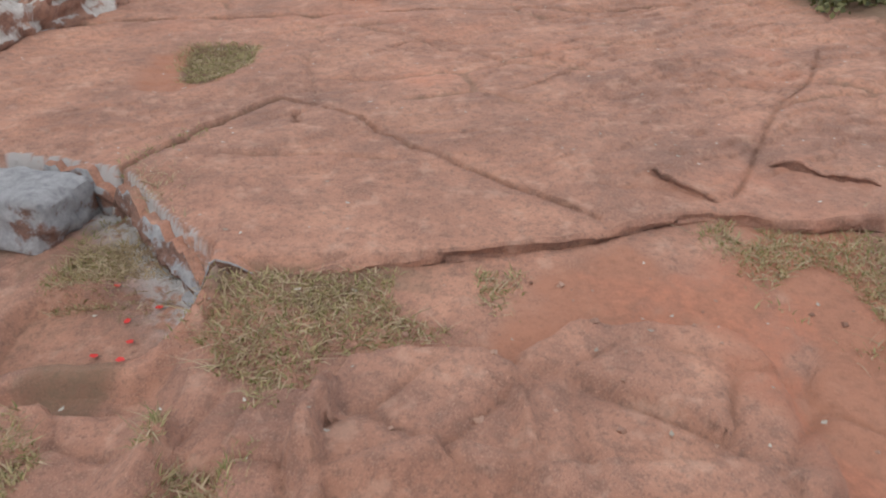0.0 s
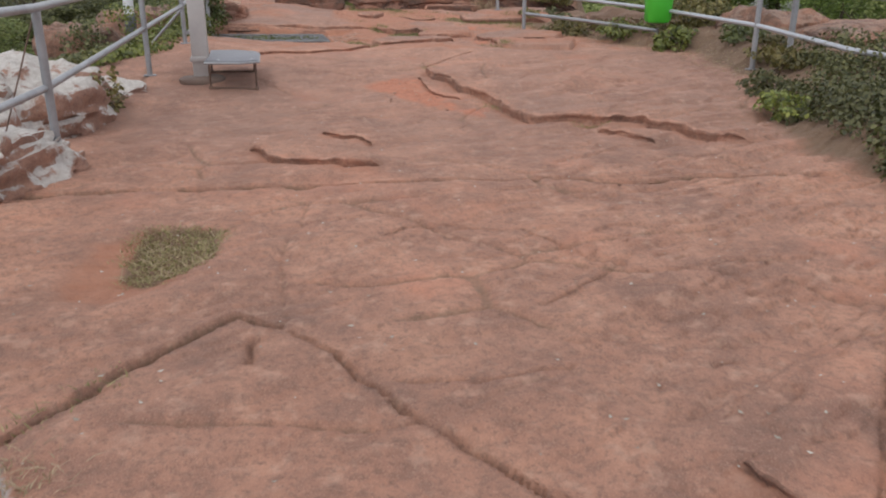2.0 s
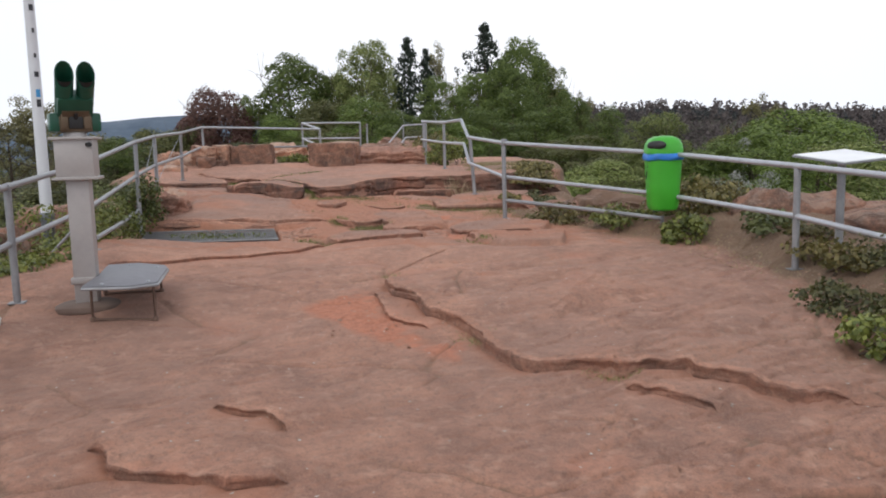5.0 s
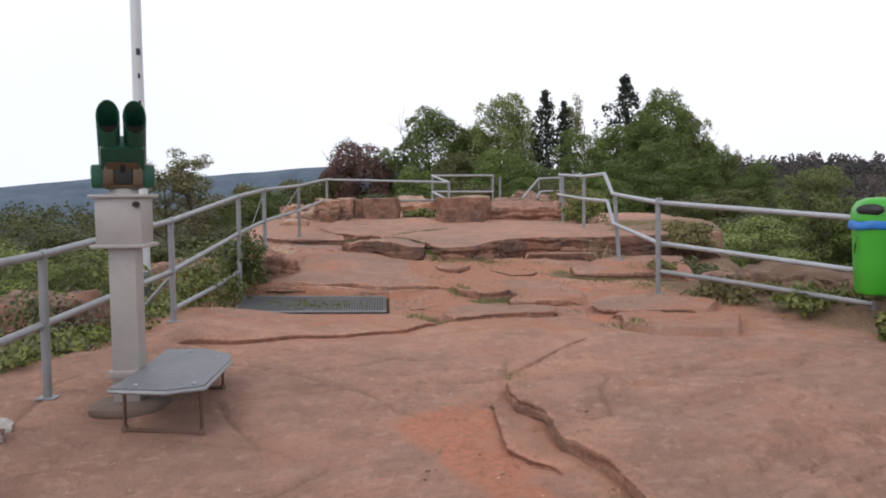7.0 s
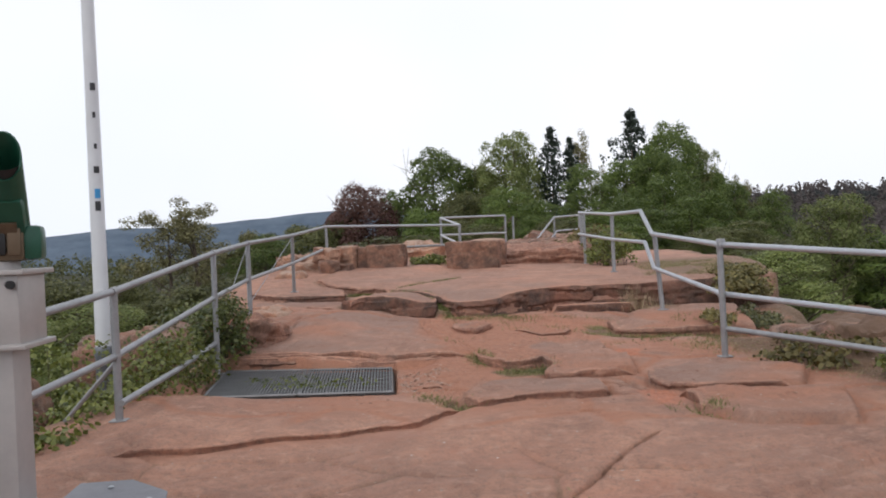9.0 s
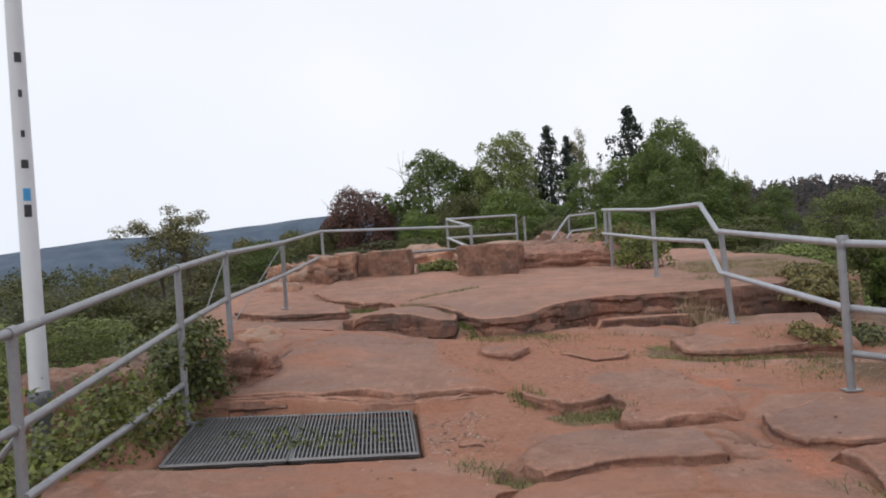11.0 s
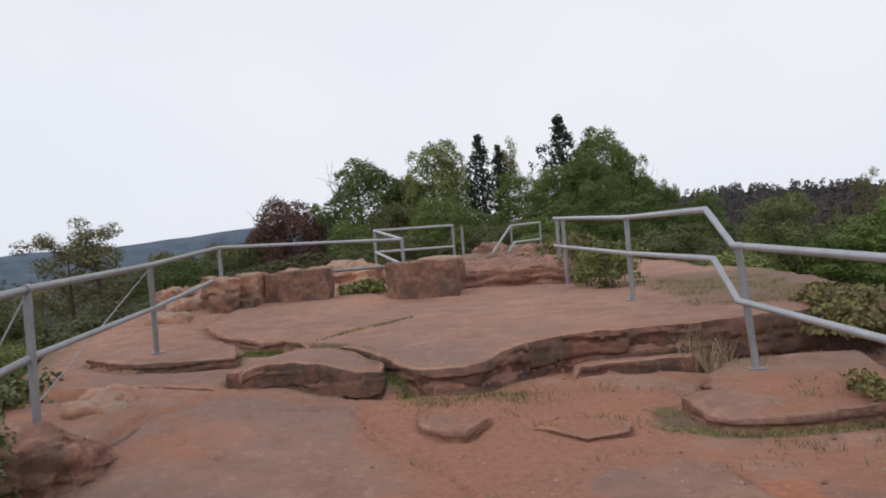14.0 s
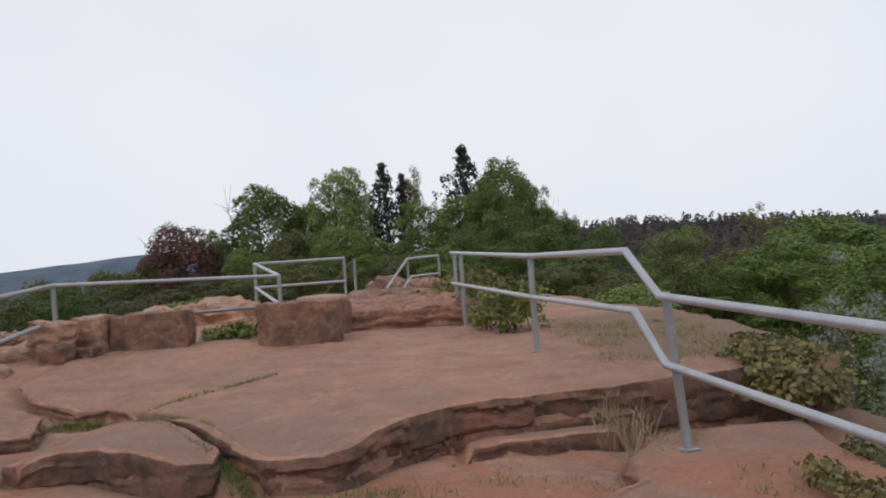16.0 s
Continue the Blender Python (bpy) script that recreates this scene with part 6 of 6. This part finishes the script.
bush("hedge_bush", 49, (3.1, 6.3, 0.42), (0.40, 0.6, 0.18), M_IVY_OLIVE, 2200, 0.04, "low dark green bush on the bank", 10, 40)
bush("low_bush", 50, (2.95, 11.9, 0.70), (0.28, 0.42, 0.20), M_IVY, 900, 0.05, "weeds on the bank below the litter bin", 8, 26)
bush("low_bush", 51, (3.5, 12.9, 0.95), (0.7, 0.5, 0.30), M_IVY_DRY, 1900, 0.055, "yellowed brambles over the bank", 10, 40)
bush("low_bush", 52, (1.95, 14.2, 0.72), (0.5, 0.5, 0.17), M_IVY_DRY, 900, 0.05, "dry weeds behind the railing", 9, 30)
bush("low_bush", 53, (1.38, 16.0, 0.86), (0.2, 0.45, 0.09), M_IVY_DRY, 650, 0.035, "low green weeds beside the slab", 8, 30)
bush("ivy_mound", 54, (2.0, 18.0, 1.20), (0.42, 0.7, 0.22), M_IVY_DRY, 3400, 0.048, "mound of yellow-green ivy on the edge of the slab", 12, 60, 0.1)
bush("low_bush", 55, (0.42, 23.0, 1.56), (0.45, 0.9, 0.28), M_IVY, 2000, 0.055, "yellow-green shrub behind the railing", 10, 40)
bush("low_bush", 56, (0.55, 22.2, 1.62), (0.4, 0.5, 0.38), M_IVY, 650, 0.055, "tall yellow-green shoots behind the railing", 12, 30)
bush("low_bush", 57, (-3.3, 23.1, 1.42), (0.42, 0.35, 0.17), M_IVY, 1000, 0.06, "green weeds between the stone blocks", 8, 26)
bush("low_bush", 58, (0.15, 25.6, 1.7), (0.8, 1.2, 0.35), M_IVY_DRY, 1500, 0.07, "yellow-green shrub at the end of the railing", 10, 40)
bush("low_bush", 59, (2.6, 13.2, 0.75), (0.5, 0.4, 0.18), M_IVY, 900, 0.05, "weeds behind the railing", 8, 26)
bush("low_bush", 60, (-5.3, 16.6, 0.9), (0.5, 0.9, 0.3), M_IVY_DARK, 1200, 0.055, "ivy on the ruined wall below the railing", 9, 34)

bush("low_bush", 61, (3.55, 9.9, 0.72), (0.25, 0.6, 0.16), M_IVY_DRY, 800, 0.045, "dry brambles on the earth bank", 9, 30)
bush("low_bush", 62, (3.65, 11.3, 0.80), (0.3, 0.5, 0.20), M_IVY_DARK, 900, 0.05, "dark weeds on the earth bank", 9, 30)
bush("low_bush", 67, (3.75, 10.75, 0.80), (0.22, 0.35, 0.10), M_IVY_DRY, 700, 0.036, "dry brambles on the earth bank", 9, 30)
bush("low_bush", 68, (3.05, 8.75, 0.58), (0.28, 0.45, 0.14), M_IVY_OLIVE, 1100, 0.034, "low dark weeds at the edge of the slab", 9, 32)
bush("low_bush", 63, (2.85, 7.9, 0.50), (0.2, 0.35, 0.12), M_IVY, 700, 0.04, "green weeds spreading onto the slab", 8, 26)

bush("low_bush", 65, (-4.25, 10.3, 0.42), (0.55, 1.0, 0.30), M_IVY_OLIVE, 2600, 0.045, "olive weeds over the rocks outside the railing", 10, 44)
bush("ivy_mound", 66, (2.3, 19.0, 1.10), (0.2, 0.4, 0.10), M_IVY_DRY, 900, 0.048, "mound of yellow-green ivy on the edge of the slab", 10, 44)
bush("low_bush", 67, (2.0, 16.6, 0.72), (0.3, 0.5, 0.2), M_IVY_OLIVE, 1300, 0.042, "olive weeds at the edge of the crag", 8, 34)
bush("low_bush", 68, (-4.5, 11.3, 0.55), (0.45, 0.6, 0.45), M_IVY_OLIVE, 2400, 0.045, "olive shrub below the railing", 10, 44)
bush("grating_weed", 64, (-2.75, 13.6, 0.62), (0.62, 0.42, 0.015), M_IVY, 240, 0.03, "small green weeds growing through the steel grating", 3, 40)

# ---- grass, straw and litter ----
rg = np.random.RandomState(77)


def scatter(shape, count):
    """Random places inside an outline."""
    a = np.array(shape)
    out = []
    while len(out) < count:
        p = rg.uniform(a.min(0), a.max(0), (400, 2))
        keep = in_shape(p[:, 0] + rg.normal(0, 0.04, 400), p[:, 1] + rg.normal(0, 0.04, 400), shape) > 0
        out.extend(map(tuple, p[keep & (fbm(p[:, 0] * 3, p[:, 1] * 3, 7, 2) > 0.44)]))
    return out[:count]


def along(line, count, wide):
    """Random places near a line."""
    out = []
    for _ in range(count):
        i = rg.randint(len(line) - 1)
        k = rg.rand()
        (ax, ay), (bx, by) = line[i], line[i + 1]
        out.append((ax + (bx - ax) * k + rg.normal(0, wide), ay + (by - ay) * k + rg.normal(0, wide)))
    return out


def blades(name, spots, height, material, label, lie=0.5):
    v, f = [], []
    for x, y in spots:
        z = ground_z(x, y) - 0.006
        a, hgt = rg.rand() * 6.283, height * rg.uniform(0.4, 1.2)
        lx, ly = rg.normal(0, lie, 2) * hgt
        w = 0.0026 * rg.uniform(0.7, 1.6)
        c, s = math.cos(a) * w, math.sin(a) * w
        n = len(v)
        v += [(x - c, y - s, z), (x + c, y + s, z), (x + c * 0.7 + lx * 0.4, y + s * 0.7 + ly * 0.4, z + hgt * 0.62), (x - c * 0.7 + lx * 0.4, y - s * 0.7 + ly * 0.4, z + hgt * 0.62), (x + lx, y + ly, z + hgt)]
        f += [(n, n + 1, n + 2, n + 3), (n + 3, n + 2, n + 4)]
    tagged(new(name, flat_mesh(name, v, f, material)), label, "grass", "", "stuff")


FRONT_GRASS = [(-1.3, 1.45), (-1.25, 2.0), (-0.82, 2.15), (-0.8, 2.42), (-0.1, 2.44), (0.3, 2.45), (0.15, 2.2), (-0.2, 2.06), (-0.45, 1.95), (-0.6, 1.3), (-1.0, 1.2)]
RIGHT_GRASS = [(0.95, 2.72), (1.15, 2.78), (1.35, 2.66), (1.95, 2.68), (1.95, 2.05), (1.45, 2.0), (1.15, 2.3)]
PIT_GRASS = [(-1.62, 2.86), (-1.36, 3.0), (-1.2, 2.72), (-1.22, 2.58), (-1.5, 2.56)]
green = scatter(PIT_GRASS, 900) + scatter(GRASSY, 2600) + scatter(FRONT_GRASS, 4600) + scatter(RIGHT_GRASS, 3600)
green += along([(-1.17, 3.66), (-1.28, 3.37), (-1.38, 3.14), (-1.5, 2.9), (-1.35, 2.7)], 500, 0.035)
green += along([(-3.72, 18.55), (-3.45, 18.42), (-3.05, 18.38), (-2.75, 18.12), (-2.4, 17.70), (-2.05, 17.0), (-1.85, 16.62), (-1.6, 16.5)], 1500, 0.05)
green += along([(-3.75, 18.6), (-3.4, 18.42)], 500, 0.08)
green += along([(-1.9, 16.5), (-1.4, 16.3), (-0.9, 16.5)], 350, 0.14)
green += scatter(GRASS_RIGHT, 2200) + scatter(GRASS_MID, 700) + scatter(PIT, 350)
green += along([(-1.27, 14.5), (-1.2, 14.3), (-1.1, 14.12)], 300, 0.05)
green += along([(1.0, 15.1), (1.5, 14.4), (2.2, 13.5), (3.0, 12.0), (3.2, 10.0)], 1700, 0.16)
green += along([(0.36, 8.7), (0.44, 8.45)], 160, 0.05) + along([(1.0, 7.66), (1.3, 7.6)], 160, 0.04) + along([(-0.3, 10.6), (-0.25, 10.45)], 140, 0.05)
green += along([(-3.3, 12.4), (-3.5, 13.0)], 300, 0.12)
green += along([(0.62, 12.25), (0.75, 12.1)], 120, 0.05)
tufts = []
for _ in range(26):
    cx, cy = rg.uniform(-1.6, 1.2), rg.uniform(14.9, 16.9)
    tufts += [(cx + rg.normal(0, 0.09), cy + rg.normal(0, 0.07)) for _ in range(22)]
for line, count, wide in (([(-1.27, 14.5), (-1.2, 14.3), (-1.1, 14.12)], 300, 0.05), ([(-0.9, 13.85), (-0.6, 13.85), (-0.55, 14.0)], 500, 0.07), ([(0.1, 15.7), (0.5, 15.65), (0.95, 15.7), (1.4, 15.85)], 600, 0.06), ([(-1.8, 16.3), (-1.3, 16.5), (-0.9, 16.6)], 420, 0.09), ([(1.0, 14.6), (1.2, 15.2), (1.5, 15.8)], 420, 0.12), ([(-1.5, 12.9), (-1.3, 12.7), (-1.1, 12.55)], 240, 0.06), ([(0.5, 12.3), (0.8, 12.2)], 120, 0.06)):
    tufts += along(line, count, wide)
blades("grass_tufts", tufts, 0.055, M_TUFT, "low tufts of green and dry grass between the rock plates", 0.7)
blades("grass", green, 0.026, M_GRASS, "short patchy green and dry grass in the cracks", 1.1)
moss = along([(-3.5, 18.44), (-3.05, 18.38), (-2.75, 18.12), (-2.4, 17.70), (-2.05, 17.0), (-1.85, 16.65)], 2400, 0.035) + along([(-3.75, 18.6), (-3.4, 18.42)], 700, 0.06) + along([(-2.15, 19.66), (-2.48, 19.07), (-2.98, 18.52)], 350, 0.02)
blades("moss_and_grass", moss, 0.045, M_IVY, "fresh green grass and moss between the slabs", 0.6)
straw = scatter(PIT_GRASS, 500) + scatter(FRONT_GRASS, 1700) + scatter(RIGHT_GRASS, 1300) + along([(-1.2, 3.0), (-1.3, 2.75), (-1.1, 2.6)], 800, 0.07)
straw += along([(0.55, 17.15), (0.85, 17.35), (1.0, 17.2)], 420, 0.10) + along(BANK[1:7], 900, 0.2) + scatter(GRASSY, 500)
blades("dry_straw", straw, 0.035, M_STRAW, "dry straw lying among the grass", 1.6)
turf = scatter([(0.8, 18.7), (1.5, 18.5), (2.3, 18.8), (2.5, 22.5), (0.9, 22.5)], 4200)
blades("slab_turf", turf, 0.045, M_GRASS, "short dry grass over the end of the slab", 1.0)
blades("tall_dry_grass", along([(0.45, 17.45), (0.62, 17.5), (0.8, 17.55)], 160, 0.07), 0.33, M_STRAW, "tuft of tall dry grass against the rock ledge", 0.35)
bits = [(rg.uniform(-2.8, 2.6), rg.uniform(1.5, 17)) for _ in range(850)] + along(BANK[1:7], 160, 0.25) + scatter([(-1.95, 14.0), (-1.45, 14.1), (-1.3, 13.1), (-1.75, 13.05)], 260)
v, f = [], []
for x, y in bits:
    z, s, a = ground_z(x, y) + 0.004, rg.uniform(0.004, 0.011), rg.rand() * 6.283
    n = len(v)
    for k in range(4):
        v.append((x + s * math.cos(a + k * 1.571) * (1.5 if k % 2 else 0.8), y + s * math.sin(a + k * 1.571) * (1.5 if k % 2 else 0.8), z + 0.003 * (k % 2)))
    f.append((n, n + 1, n + 2, n + 3))
tagged(new("fallen_bits", flat_mesh("fallen_bits", v, f, M_BIT)), "pale fallen petals and stone chips on the rock", "litter", "", "stuff")
v, f = [], []
for x, y in [(-1.25, 2.62), (-1.18, 2.48), (-1.13, 2.36), (-1.02, 2.66), (-1.05, 2.1), (-1.24, 2.3), (-1.08, 2.55), (-1.6, 2.2)]:
    z, s, a = ground_z(x, y) + 0.012, 0.016, rg.rand() * 6.283
    n = len(v)
    v += [(x + s * math.cos(a + k * 1.257) * (0.7 + 0.5 * rg.rand()), y + s * math.sin(a + k * 1.257) * (0.7 + 0.5 * rg.rand()), z + 0.006 * rg.rand()) for k in range(5)]
    f.append(tuple(range(n, n + 5)))
chips_v, chips_f = [], []
spots = [(rg.uniform(-2.6, 1.4), rg.uniform(12.3, 17.2)) for _ in range(420)] + scatter([(-1.95, 14.0), (-1.45, 14.1), (-1.3, 13.1), (-1.75, 13.05)], 140) + along(BANK[1:6], 180, 0.18) + [(rg.uniform(-0.6, 0.3), rg.uniform(8.3, 9.8)) for _ in range(60)] + [(rg.uniform(-0.4, 1.6), rg.uniform(1.6, 2.5)) for _ in range(40)]
for x, y in spots:
    r, z = 0.003 + 0.009 * rg.rand() ** 3, ground_z(x, y)
    turn = Euler((rg.rand() * 6, rg.rand() * 6, rg.rand() * 6)).to_matrix()
    n = len(chips_v)
    for k in range(8):
        p = turn @ Vector(((k & 1) - 0.5, ((k >> 1) & 1) - 0.5, (k >> 2) - 0.5)) * 2 * r
        chips_v.append((x + p.x * rg.uniform(0.6, 1.3), y + p.y * rg.uniform(0.6, 1.3), z + r * 0.3 + p.z * 0.7))
    chips_f += [tuple(n + q for q in f4) for f4 in ((0, 1, 3, 2), (4, 6, 7, 5), (0, 4, 5, 1), (2, 3, 7, 6), (0, 2, 6, 4), (1, 5, 7, 3))]
tagged(new("stone_chips", flat_mesh("stone_chips", chips_v, chips_f, M_CHIP)), "loose chips of pale and red sandstone on the earth", "gravel", "", "stuff")
tagged(new("red_petals", flat_mesh("red_petals", v, f, M_PETAL)), "scattered red petals on the grass", "petals", "", "stuff")
